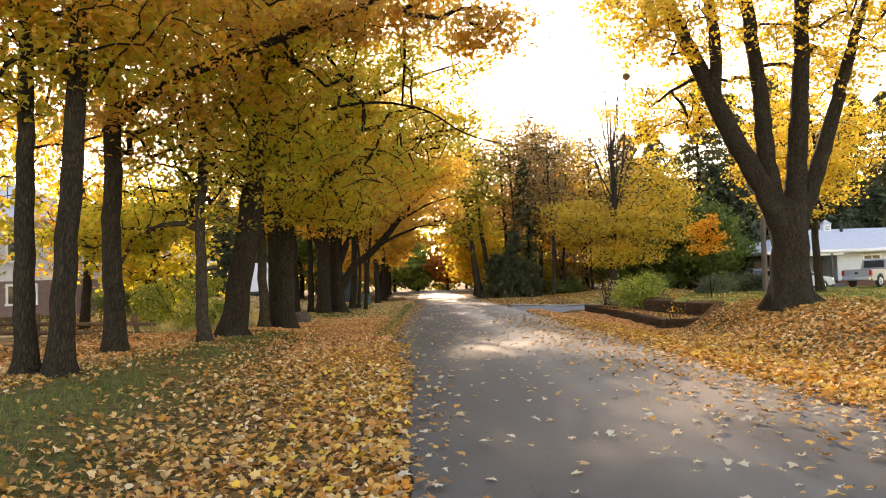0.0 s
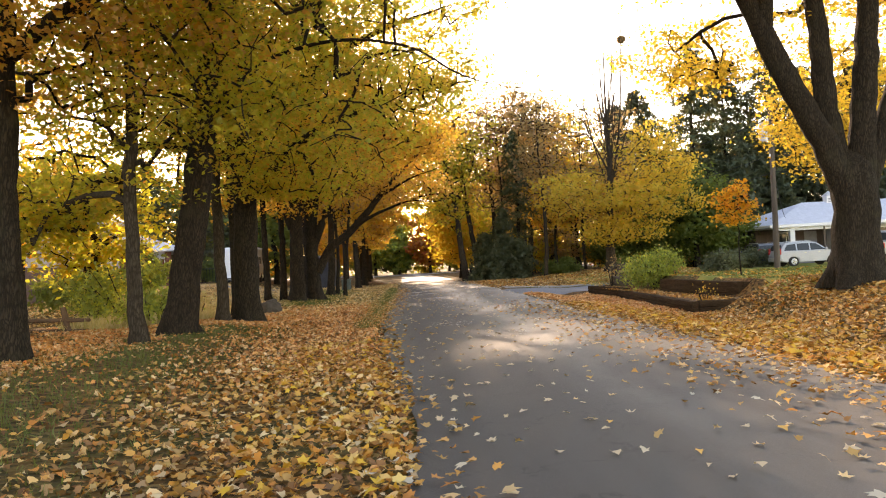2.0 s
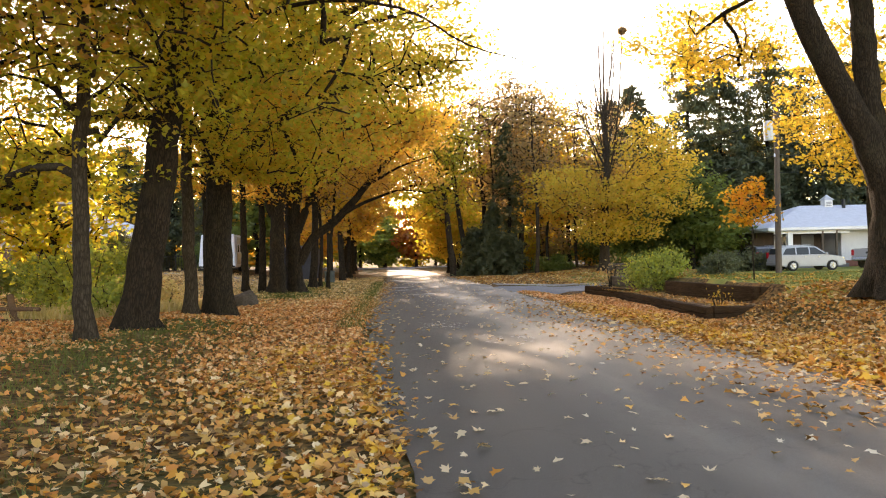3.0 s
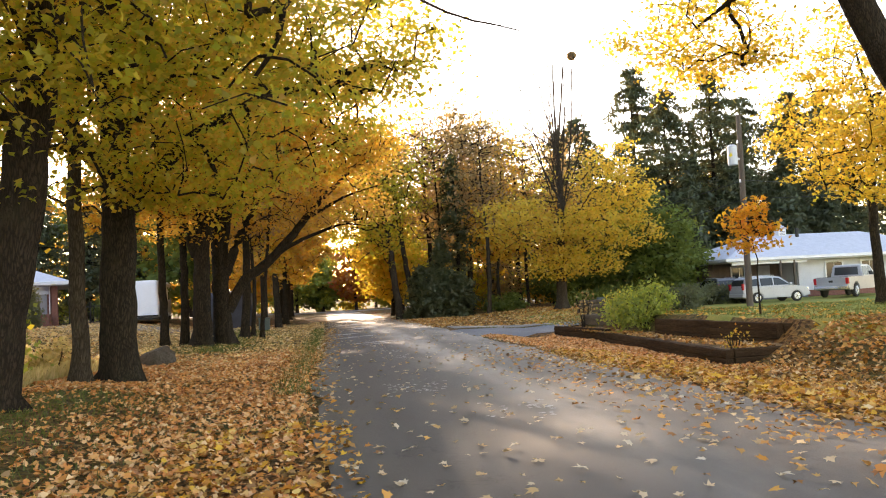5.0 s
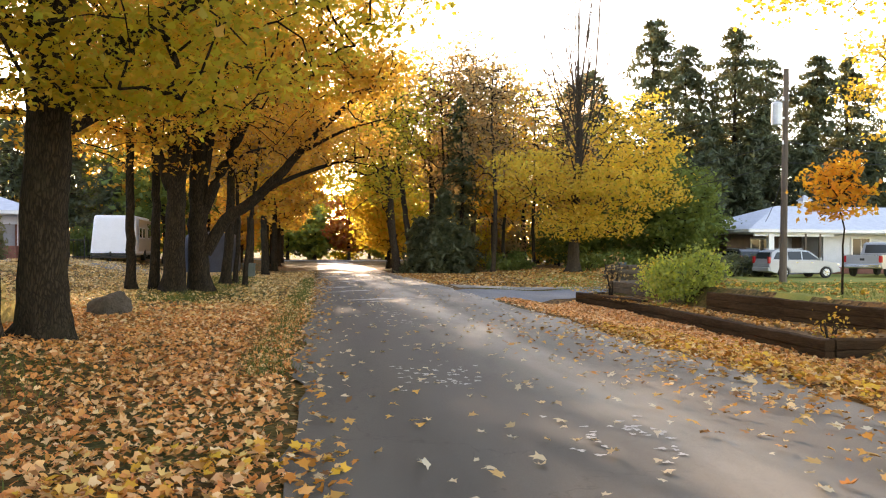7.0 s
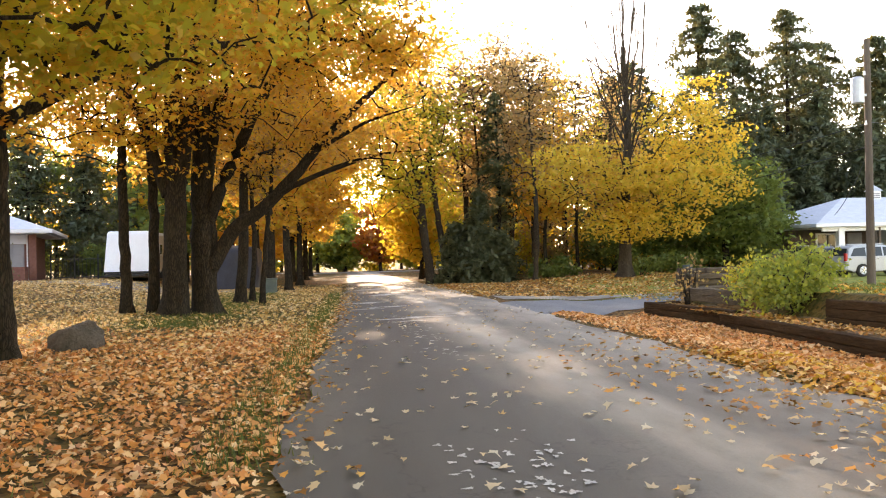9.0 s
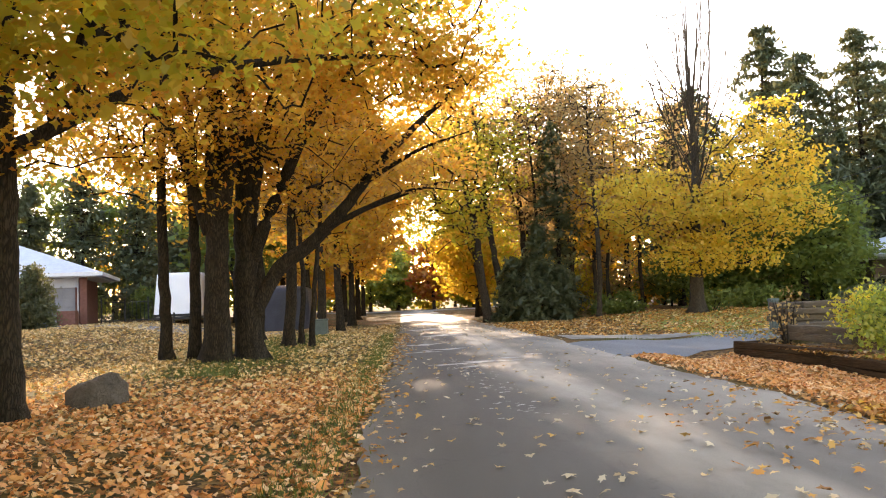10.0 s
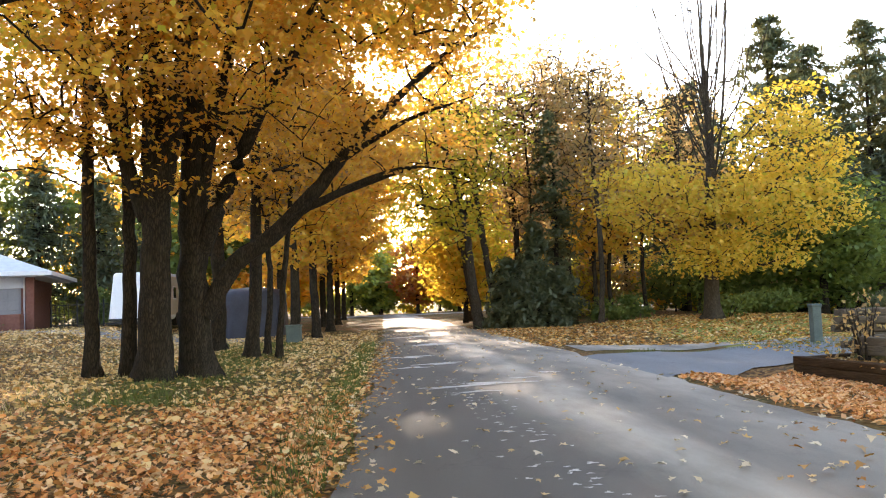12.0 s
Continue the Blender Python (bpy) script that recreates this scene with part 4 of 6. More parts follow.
for i, (x, y, h, r) in enumerate([(7.9, 61.5, 13, 2.2), (9.6, 62.6, 15, 2.6), (11.2, 61.8, 13.5, 2.4), (14.4, 63.5, 13, 2.4), (17.0, 64, 14, 2.6)]):
    wild(x, y, h, r, "russet", 170 + i, "nearly leafless tree with upright grey twigs", 0.12, (0, 0), 0.3, 190, 8, 0.22, bark=BARK_GREY)
wild(12.3, 66, 14.5, 3.0, "gold", 106, "thin-leaved tree in the wood", 0.2, (0, 0), 0.35, 140, 13, 0.3)
wild(15.0, 68, 14, 3.2, "lime", 107, "thin-leaved tree in the wood", 0.2, (0, 0), 0.3, 140, 16, 0.3)
wild(17.6, 66, 13.5, 2.8, "russet", 108, "nearly bare tree in the wood", 0.18, (0, 0), 0.35, 150, 5, 0.26)
wild(11.6, 60.5, 9, 2.6, "gold", 109, "small golden tree behind the lawn", 0.12, (0, 0), 0.25, 100, 20, 0.28)
wild(16.3, 61, 8, 2.6, "amber", 110, "small amber tree behind the lawn", 0.12, (0, 0), 0.3, 100, 20, 0.28)
wild(5.3, 70, 7.0, 2.4, "yellow", 111, "bright yellow-green tree beside the road", 0.16, (-0.3, 0), 0.1, 130, 30, 0.32)
wild(7.0, 78, 10, 3.2, "lime", 112, "yellow-green tree beside the road", 0.18, (-0.3, 0), 0.12, 130, 30, 0.36)
wild(7.6, 90, 9, 3.2, "yellow", 113, "yellow tree near the end of the road", 0.2, (0, 0), 0.1, 130, 30, 0.4)
wild(20.8, 57.2, 7.4, 3.0, "green", 114, "rounded dark green tree beside the house", 0.2, (0, 0), 0.06, 240, 46, 0.26)
wild(23.5, 60.5, 6.5, 2.6, "green", 115, "rounded dark green tree beside the house", 0.2, (0, 0), 0.06, 170, 40, 0.28)
wild(17.4, 60.5, 4.2, 2.4, "green", 116, "low green bush at the wood's edge", 0.1, (0, 0), 0.05, 110, 40, 0.24)
# trees closing the road's far end, with haze put into paler leaf colours
closing = [(-9, 113, 9, 4.5, "shrub"), (-3, 115, 10, 4.5, "shrub"), (4.6, 111.5, 8.5, 3.0, "red"), (0.4, 114, 6.5, 3.0, "shrub"), (9.5, 113, 9, 3.6, "orange"), (11, 112, 9.5, 4, "green"), (16, 113, 10, 4.5, "lime"), (-16, 112, 11, 5, "gold"),
           (-24, 113, 11, 5, "amber"), (22, 113, 11, 5, "amber"), (29, 112, 12, 5, "green"), (38, 114, 12, 5, "gold"), (-33, 113, 12, 5, "green"), (0, 122, 12, 5, "lime"), (8, 123, 12, 5, "green"), (-8, 123, 13, 5, "gold")]
for i, (x, y, h, r, leaf) in enumerate(closing):
    wild(x, y, h, r, leaf, 130 + i, "distant autumn tree beyond the road's end", 0.22, low=0.05, clusters=90, per=26, size=0.62)
for i in range(22):
    q = random.Random(1200 + i)
    wild(-46 + 4.6 * i, 116 + q.uniform(-1, 3), q.uniform(2.6, 4.0), 2.6, q.choice(["green", "shrub", "shrub", "lime"]), 260 + i, "low green thicket beyond the cross road", 0.06, low=0.02, clusters=45, per=28, size=0.55, name="bush")
# woods on the right, behind the lawn
for i in range(22):
    q = random.Random(700 + i)
    wild(q.uniform(9, 44), q.uniform(78, 98), q.uniform(11, 15), q.uniform(2.6, 3.8), q.choice(["russet", "gold", "lime", "amber", "green"]), 200 + i, "thin tree in the wood behind the lawn", 0.18, low=0.2, clusters=90, per=20, size=0.45)
# understorey
for i in range(26):
    q = random.Random(900 + i)
    wild(q.uniform(9.5, 26), q.uniform(62, 72), q.uniform(2.2, 4.2), q.uniform(1.4, 2.2), q.choice(["lime", "gold", "olive", "green", "russet"]), 240 + i, "undergrowth bush in the wood", 0.05, low=0.04, clusters=60, per=26, size=0.26, name="bush")
# left: trees behind the yards
for i, (x, y, h, r, leaf) in enumerate([(-9.5, 66, 9, 3.4, "green"), (-11.5, 71, 11, 3.4, "gold"), (-18, 78, 11, 3.6, "green"), (-23, 77, 12, 4, "green"), (-32, 72, 12, 4, "gold"), (-8, 76, 11, 3.6, "amber"), (-14, 82, 12, 4, "green"),
                                          (-36, 58, 12, 4, "amber"), (-21, 84, 12, 4, "gold"), (-30, 80, 13, 4.5, "green"), (-42, 52, 12, 4.5, "gold"), (-6.5, 86, 10, 3.4, "gold"), (-7.5, 97, 10, 3.4, "amber"), (-12, 96, 11, 4, "gold")]):
    wild(x, y, h, r, leaf, 300 + i, "autumn tree behind the yards", 0.22, low=0.12, clusters=110, per=24, size=0.46)
for i, (x, y, h, r, leaf) in enumerate([(-12.5, 30, 10, 3.4, "gold"), (-20, 30, 11, 3.6, "lime"), (-9.4, 28.5, 5.4, 1.9, "lime"), (-13, 22, 9, 3.0, "lime"), (-18, 27, 11, 3.6, "gold")]):
    wild(x, y, h, r, leaf, 330 + i, "yellow maple in the yard behind the fence", 0.18, low=0.14, clusters=170, per=24, size=0.2)


def shrub(x, y, h, r, leaf, seed, label, clusters=70, per=30, size=0.11, name="shrub", cone=False):
    rng = np.random.default_rng(seed)
    stems = []
    for k in range(6):
        a = k * 1.05 + rng.uniform(0, 0.5)
        stems.append(([(0.08 * math.cos(a), 0.08 * math.sin(a), 0), (0.3 * r * math.cos(a), 0.3 * r * math.sin(a), h * 0.4), (0.6 * r * math.cos(a), 0.6 * r * math.sin(a), h * 0.8)], [0.025, 0.018, 0.006]))
    cr = [(0, 0, h * 0.42, r, r, h * 0.4, 0.5), (r * 0.3, 0.1, h * 0.72, r * 0.5, r * 0.5, h * 0.33, 0.25), (-r * 0.55, -0.1, h * 0.5, r * 0.6, r * 0.6, h * 0.4, 0.25)] if not cone else [(0, 0, h * 0.25, r, r, h * 0.25, 0.55), (0, 0, h * 0.52, r * 0.7, r * 0.7, h * 0.25, 0.3), (0, 0, h * 0.8, r * 0.36, r * 0.36, h * 0.2, 0.15)]
    return tree(name, x, y, stems, cr, clusters, per, size, LEAF[leaf], BARK_GREY, seed, label, "shrub", spread=0.17, sides=6, flare=0, knobs=0, bottom=0, twig=0.004, tilt=0.9, flat=0.8)


shrub(9.2, 31.8, 1.35, 1.05, "shrub", 401, "green and yellow leafy shrub growing in the timber bed", 130, 34, 0.1)
shrub(9.6, 34.0, 0.95, 0.7, "lime", 402, "yellowing shrub in the timber bed", 50, 24, 0.09)
shrub(8.2, 24.9, 0.75, 0.28, "gold", 403, "small yellow-leaved sprout at the bed's corner", 16, 10, 0.07)
shrub(8.7, 35.7, 1.35, 0.45, "russet", 404, "thin russet shrub with few leaves in the bed", 26, 7, 0.1)
shrub(-7.6, 26.0, 2.1, 1.6, "shrub", 405, "spreading yellow-green shrub by the rail fence", 130, 26, 0.12)
shrub(-6.4, 24.2, 1.0, 0.9, "shrub", 406, "low yellow-green shrub under the maples", 50, 22, 0.12)
shrub(-6.1, 27.6, 0.9, 0.7, "drygrass", 407, "clump of dry weeds beside the trunks", 40, 20, 0.12)
shrub(-10.8, 17.5, 2.6, 1.4, "cedar", 408, "dark evergreen shrub at the yard's edge", 160, 40, 0.13)
shrub(-13.5, 21.0, 2.2, 1.8, "green", 409, "dark green shrub in the yard", 120, 34, 0.14)
shrub(-12.0, 34.0, 1.8, 1.6, "green", 410, "green shrub in front of the siding house", 110, 34, 0.14)
shrub(-15.5, 53.0, 2.9, 1.15, "cedar", 411, "clipped conical evergreen beside the garage", 190, 44, 0.13, cone=True)
shrub(-13.3, 63.0, 2.2, 1.2, "green", 412, "dark green bush beside the camper", 90, 34, 0.16)
shrub(14.4, 53.6, 1.0, 1.2, "green", 413, "low green shrub at the tall maple's foot", 50, 26, 0.14)
for i, (x, y) in enumerate([(18.2, 47.6), (19.2, 48.8), (21.0, 52.5), (22.5, 52.8), (24.2, 53)]):
    shrub(x, y, 1.3, 1.0, "cedar", 420 + i, "dark clipped shrub beside the parked cars", 60, 30, 0.14)
for i, (x, y) in enumerate([(17.5, 55.8), (11.4, 58.6)]):
    shrub(x, y, 1.2, 1.4, "green", 430 + i, "green undergrowth along the wood's edge", 60, 30, 0.17)


# leaf nest in the bare top of the tall maple
rng = np.random.default_rng(9)
d_ = rng.normal(0, 1, (260, 3))
d_ /= np.linalg.norm(d_, axis=1)[:, None]
nest = leaves_mesh("squirrel_nest", d_ * (0.26, 0.26, 0.22) * rng.uniform(0.5, 1, (260, 1)) + (15.0, 53.1, float(gz(13.4, 52.9)) + 14.8), 0.2, KITE, 1.2, LEAF["russet"], rng)
tagged(nest, "ball of dead leaves and twigs high in the bare maple", "nest")


# ---- timber bed ----
def timber(parent, a, b, z, h=0.17, w=0.17, seed=0, mat=None):
    """One weathered sleeper from a to b, slightly crooked."""
    q = random.Random(seed)
    a, b = Vector((*a, z)), Vector((*b, z))
    L, ang = (b - a).length, math.atan2(b.y - a.y, b.x - a.x) - math.pi / 2
    bm = bmesh.new()
    n = 9
    rings = []
    for k in range(n):
        t = k / (n - 1)
        ox, oz = q.uniform(-0.008, 0.008), q.uniform(-0.008, 0.008)
        c = 0.018
        prof = [(-w / 2 + c, 0), (w / 2 - c, 0), (w / 2, c), (w / 2, h - c), (w / 2 - c, h), (-w / 2 + c, h), (-w / 2, h - c), (-w / 2, c)]
        rings.append([bm.verts.new((px + ox + q.uniform(-0.006, 0.006), L * t, pz + oz + q.uniform(-0.006, 0.006))) for px, pz in prof])
    for r0, r1 in zip(rings, rings[1:]):
        for k in range(8):
            bm.faces.new((r0[k], r0[(k + 1) % 8], r1[(k + 1) % 8], r1[k]))
    bm.faces.new(rings[0])
    bm.faces.new(rings[-1][::-1])
    bmesh.ops.recalc_face_normals(bm, faces=bm.faces)
    ob = part("timber", bm, mat or TIMBER, parent)
    ob.matrix_local = Matrix.Translation(a) @ Matrix.Rotation(ang, 4, "Z")
    return ob


bed = empty("raised_bed", 0, 0, 0)
tagged(bed, "two-tier garden bed of dark weathered timbers set in the bank", "garden bed")
s = 0
for lvl in range(3):
    z = -0.5 + 0.178 * lvl
    for a, b in (((7.68 - 0.01 * lvl, 24.15), (7.98, 28.6)), ((7.99, 28.61), (8.22, 32.95))):
        timber(bed, a, b, z, 0.175, seed=s); s += 1
    timber(bed, (7.78, 24.23), (9.25, 24.3), z + 0.01, 0.175, seed=s); s += 1
for lvl in range(3):
    z = -0.42 + 0.165 * lvl
    timber(bed, (8.42, 32.7), (8.0, 36.75), z + 0.01 * lvl, seed=s); s += 1
    timber(bed, (8.05, 36.72), (9.4, 36.9), z, seed=s); s += 1
for lvl in range(3):
    z = -0.04 + 0.17 * lvl
    for a, b in (((9.17, 24.72), (9.02, 27.3)), ((9.02, 27.31), (8.86, 30.1))):
        timber(bed, a, b, z, seed=s); s += 1
    timber(bed, (9.25, 24.76), (10.3, 24.56), z, seed=s); s += 1
for lvl in range(2):
    z = 0.15 + 0.165 * lvl
    timber(bed, (8.9, 33.4), (8.8, 35.95), z, seed=s, mat=TIMBER_OLD); s += 1
    timber(bed, (8.75, 36.0), (10.4, 36.2), z, seed=s, mat=TIMBER_OLD); s += 1
soil_v, soil_f = [], []
for j in range(41):
    for k in range(7):
        y = 24.4 + 12.25 * j / 40
        x0 = 7.85 if y < 26 else 8.0 if y < 30 else 8.4 - 0.2 * (y - 30) / 6.7
        x = x0 + (9.1 - x0) * k / 6
        soil_v.append((x, y, -0.03 + 0.06 * k / 6 + 0.04 * math.sin(3 * y + x) * math.sin(5 * x)))
for j in range(40):
    for k in range(6):
        a = j * 7 + k
        soil_f.append((a, a + 1, a + 8, a + 7))
link_mesh("soil", soil_v, soil_f, SOIL, bed, True, "leaf-covered brown soil")
pile = empty("timber_pile", 10.4, 36.6, float(gz(10.4, 36.6)))
tagged(pile, "stack of silvery weathered timbers behind the bed", "timber pile")
q = random.Random(5)
for lvl in range(5):
    for k in range(3):
        timber(pile, (-1.1 + q.uniform(-0.35, 0.4), 0.21 * k + q.uniform(-0.1, 0.1)), (1.3 + q.uniform(-0.6, 0.3), 0.21 * k + q.uniform(-0.14, 0.14)), -0.12 + 0.158 * lvl + q.uniform(-0.008, 0.008), 0.14, q.uniform(0.13, 0.18), 50 + lvl * 3 + k, TIMBER_OLD)


# ---- boulder, post, pole ----
def boulder(name, x, y, w, d, h, seed, label):
    bm = bmesh.new()
    bmesh.ops.create_icosphere(bm, subdivisions=4, radius=1)
    for v in bm.verts:
        c = v.co
        n = noise.noise(c * 1.3 + Vector((seed, 0, 0))) * 0.28 + noise.noise(c * 3.7 + Vector((0, seed, 0))) * 0.1 + noise.noise(c * 9) * 0.05 + noise.noise(c * 21) * 0.02
        p = c * (1 + n)
        p.z = max(p.z, -0.35)
        v.co = Vector((p.x * w / 2 + 0.25 * p.z * w / 2, p.y * d / 2, p.z * h))
    ob = part(name, bm, STONE, None, smooth=True)
    ob.location = (x, y, float(gz(x, y)) + 0.02)
    ob.rotation_euler = (0, 0, 0.3)
    return tagged(ob, label, "rock")


boulder("boulder", -4.5, 30.3, 0.92, 0.75, 0.42, 3, "rough grey-brown boulder lying in fallen leaves")

post = empty("utility_post", 12.1, 43.1, float(gz(12.1, 43.1)))
tagged(post, "weathered grey-green service pedestal beside the driveway", "utility post")
boxed("body", (-0.13, 0.13, -0.11, 0.11, -0.05, 1.0), POST_GREEN, post, 0.015)
boxed("cap", (-0.15, 0.15, -0.13, 0.13, 1.0, 1.09), POST_GREEN, post, 0.02)
boxed("door", (-0.1, 0.1, -0.118, -0.108, 0.2, 0.9), POST_GREEN, post)

pole = empty("utility_pole", 19.95, 44.2, float(gz(19.95, 44.2)))
tagged(pole, "tall wooden utility pole with a grey transformer on the lawn", "utility pole")
part("shaft", rod(bmesh.new(), (0, 0, -0.3), (0.12, 0, 9.5), 0.16, 0.11, 12), POLEWOOD, pole)
can = bmesh.new()
rod(can, (-0.36, -0.05, 7.05), (-0.36, -0.05, 7.95), 0.23, 0.23, 16)
rod(can, (-0.36, -0.05, 7.95), (-0.36, -0.05, 8.03), 0.24, 0.16, 16)
part("transformer", can, METAL, pole, "grey steel transformer can")
part("bracket", box(bmesh.new(), -0.2, 0.0, -0.08, 0.02, 7.3, 7.4, 0.01), METAL, pole)
for dz in (8.1, 6.2):
    part("insulator", rod(bmesh.new(), (-0.1, -0.12, dz), (-0.1, -0.12, dz + 0.16), 0.05, 0.03, 8), METAL, pole)


def cable(a, b, sag, r=0.016):
    t = Tubes()
    s = np.linspace(0, 1, 24)
    p = np.outer(1 - s, a) + np.outer(s, b)
    p[:, 2] -= 4 * sag * s * (1 - s)
    t.add(p, np.full(24, r), 5)
    ob = t.mesh("power_cable", IRON, None)
    tagged(ob, "thin dark overhead cable strung from the wooden pole", "cable", "overhead cables")


zp = float(gz(19.95, 44.2))
P8, P6, P5 = (20.05, 44.1, zp + 8.2), (20.05, 44.1, zp + 6.3), (20.03, 44.1, zp + 5.4)
cable(P6, (9.0, 80, 5.6), 0.9)
cable(P5, (12, 76, 4.4), 0.8)
cable(P5, (60, 34, 8.2), 1.1)
cable(P6, (60, 60, 9), 0.8)
cable(P8, (6, 84, 7.4), 0.9)
cable(P5, (27, 56.8, 3.2), 0.3)


ub = empty("utility_box", -3.25, 52.3, float(gz(-3.25, 52.3)))
tagged(ub, "small dark green utility box on the verge", "utility box")
boxed("body", (-0.28, 0.28, -0.2, 0.2, -0.05, 0.62), POST_GREEN, ub, 0.02)
boxed("lid", (-0.31, 0.31, -0.23, 0.23, 0.62, 0.69), POST_GREEN, ub, 0.02)


# ---- split-rail fence ----
fence = empty("rail_fence", -8.3, 23.6, float(gz(-8.3, 23.6)))
tagged(fence, "low split-rail fence of weathered brown wood", "fence")
part("post", rod(bmesh.new(), (0.06, 0, -0.1), (-0.06, 0, 0.62), 0.085, 0.07, 7), RAIL, fence)
part("post", rod(bmesh.new(), (-3.0, 0.3, -0.1), (-3.0, 0.3, 0.7), 0.085, 0.07, 7), RAIL, fence)
part("post", rod(bmesh.new(), (-6.0, 0.6, -0.1), (-5.95, 0.6, 0.75), 0.085, 0.07, 7), RAIL, fence)
for z0, z1 in ((0.36, 0.28), (0.08, 0.02)):
    part("rail", rod(bmesh.new(), (-3.2, 0.25, z0 + 0.05), (0.6, -0.08, z1), 0.065, 0.045, 6), RAIL, fence)
    part("rail", rod(bmesh.new(), (-6.2, 0.55, z0 + 0.12), (-2.9, 0.3, z0 + 0.04), 0.06, 0.06, 6), RAIL, fence)


# ---- houses ----
def clapboards(name, parent, x0, x1, y, z0, z1, mat, board=0.2):
    """A wall face of lapped boards facing -y."""
    bm = bmesh.new()
    n = int((z1 - z0) / board)
    for k in range(n):
        z = z0 + k * board
        v = [bm.verts.new(c) for c in ((x0, y - 0.028, z), (x1, y - 0.028, z), (x1, y - 0.006, z + board), (x0, y - 0.006, z + board))]
        bm.faces.new(v)
        v2 = [bm.verts.new(c) for c in ((x0, y, z), (x1, y, z), (x1, y - 0.028, z), (x0, y - 0.028, z))]
        bm.faces.new(v2)
    return part(name, bm, mat, parent)


def window(parent, x0, x1, y, z0, z1, bars=1, name="window"):
    """A window standing proud of a wall that faces -y."""
    w = boxed(name, (x0, x1, y - 0.02, y + 0.02, z0, z1), DARKIN, parent)
    boxed("pane", (x0 + 0.05, x1 - 0.05, y - 0.035, y - 0.025, z0 + 0.05, z1 - 0.05), GLASS, w)
    fr = bmesh.new()
    for d in ((x0 - 0.06, x1 + 0.06, y - 0.06, y, z1 - 0.04, z1 + 0.07), (x0 - 0.09, x1 + 0.09, y - 0.09, y, z0 - 0.07, z0 + 0.03), (x0 - 0.06, x0 + 0.05, y - 0.055, y, z0 + 0.031, z1 - 0.041), (x1 - 0.05, x1 + 0.06, y - 0.055, y, z0 + 0.031, z1 - 0.041)):
        box(fr, *d)
    for k in range(bars):
        xm = x0 + (x1 - x0) * (k + 1) / (bars + 1)
        box(fr, xm - 0.025, xm + 0.025, y - 0.052, y - 0.01, z0 + 0.031, z1 - 0.041)
    part("frame", fr, TRIM, w)
    return w


def hip_roof(parent, x0, x1, y0, y1, z, rise, mat, over=0.55, inset=None):
    x0, x1, y0, y1 = x0 - over, x1 + over, y0 - over, y1 + over
    d = (y1 - y0) / 2 if inset is None else inset
    ym = (y0 + y1) / 2
    v = [(x0, y0, z), (x1, y0, z), (x1, y1, z), (x0, y1, z), (x0 + d, ym, z + rise), (x1 - d, ym, z + rise)]
    v += [(a, b, c - 0.16) for a, b, c in v[:4]]
    f = [(0, 1, 5, 4), (1, 2, 5), (2, 3, 4, 5), (3, 0, 4), (6, 9, 8, 7)]
    r = link_mesh("roof", v, f, mat, parent)
    fas = bmesh.new()
    for dm in ((x0 - 0.02, x1 + 0.02, y0 - 0.025, y0, z - 0.17, z + 0.02), (x0 - 0.02, x1 + 0.02, y1, y1 + 0.025, z - 0.17, z + 0.02), (x0 - 0.025, x0, y0, y1, z - 0.17, z + 0.02), (x1, x1 + 0.025, y0, y1, z - 0.17, z + 0.02)):
        box(fas, *dm)
    part("fascia", fas, TRIM, parent)
    return r


# white bungalow behind the parked cars, its porch set back under the roof
hz = 0.12
H = empty("bungalow", 0, 0, hz)
tagged(H, "white bungalow with a pale hipped roof and shaded porch", "house")
hx0, hx1, hy0, hy1 = 26.5, 44.0, 58.2, 66.4
PORCH = 31.9
boxed("wall", (PORCH, hx1, hy0, hy1, -0.3, 2.45), SIDING_WHITE, H)
boxed("porch_wall", (hx0, PORCH - 0.002, hy0 + 2.2, hy1 - 0.01, -0.3, 2.44), PORCHWOOD, H, 0, "brown boarded wall behind the porch")
clapboards("siding", H, PORCH, hx1, hy0 - 0.002, 0.3, 2.44, SIDING_WHITE)
hip_roof(H, hx0, hx1, hy0 - 0.8, hy1, 2.62, 1.75, ROOF_PALE)
boxed("ceiling", (hx0 - 0.4, hx1 + 0.4, hy0 - 1.2, hy1 + 0.4, 2.38, 2.43), TRIM, H)
boxed("porch_floor", (hx0, PORCH - 0.01, hy0 - 0.9, hy0 + 2.19, -0.3, 0.12), DRIVE, H)
boxed("plinth", (PORCH - 0.03, hx1 + 0.03, hy0 - 0.05, hy1, -0.3, 0.3), BRICK, H)
window(H, 28.2, 29.4, hy0 + 2.17, 0.9, 2.1, 1)
for wx in (33.9, 36.6, 40.0):
    window(H, wx, wx + 1.3, hy0 - 0.03, 0.85, 2.15, 1)
d = boxed("door", (30.2, 31.15, hy0 + 2.15, hy0 + 2.2, 0.12, 2.15), GARAGE, H, 0.01, "dark grey panelled front door")
part("handle", rod(bmesh.new(), (30.3, hy0 + 2.09, 1.1), (30.3, hy0 + 2.15, 1.1), 0.03), CHROME, d)
boxed("porch_post", (27.45, 27.8, hy0 - 1.1, hy0 - 0.8, -0.2, 2.38), TRIM, H, 0.01)
for px in (29.9, 30.9):
    boxed("porch_post", (px, px + 0.13, hy0 - 1.05, hy0 - 0.92, -0.2, 2.38), POLEWOOD, H, 0.01)
part("porch_beam", box(bmesh.new(), hx0, PORCH, hy0 - 1.04, hy0 - 0.9, 2.2, 2.375, 0.01), TRIM, H)
part("roof_vent", rod(bmesh.new(), (34.0, 61.2, 3.6), (34.0, 61.2, 4.75), 0.13), IRON, H)
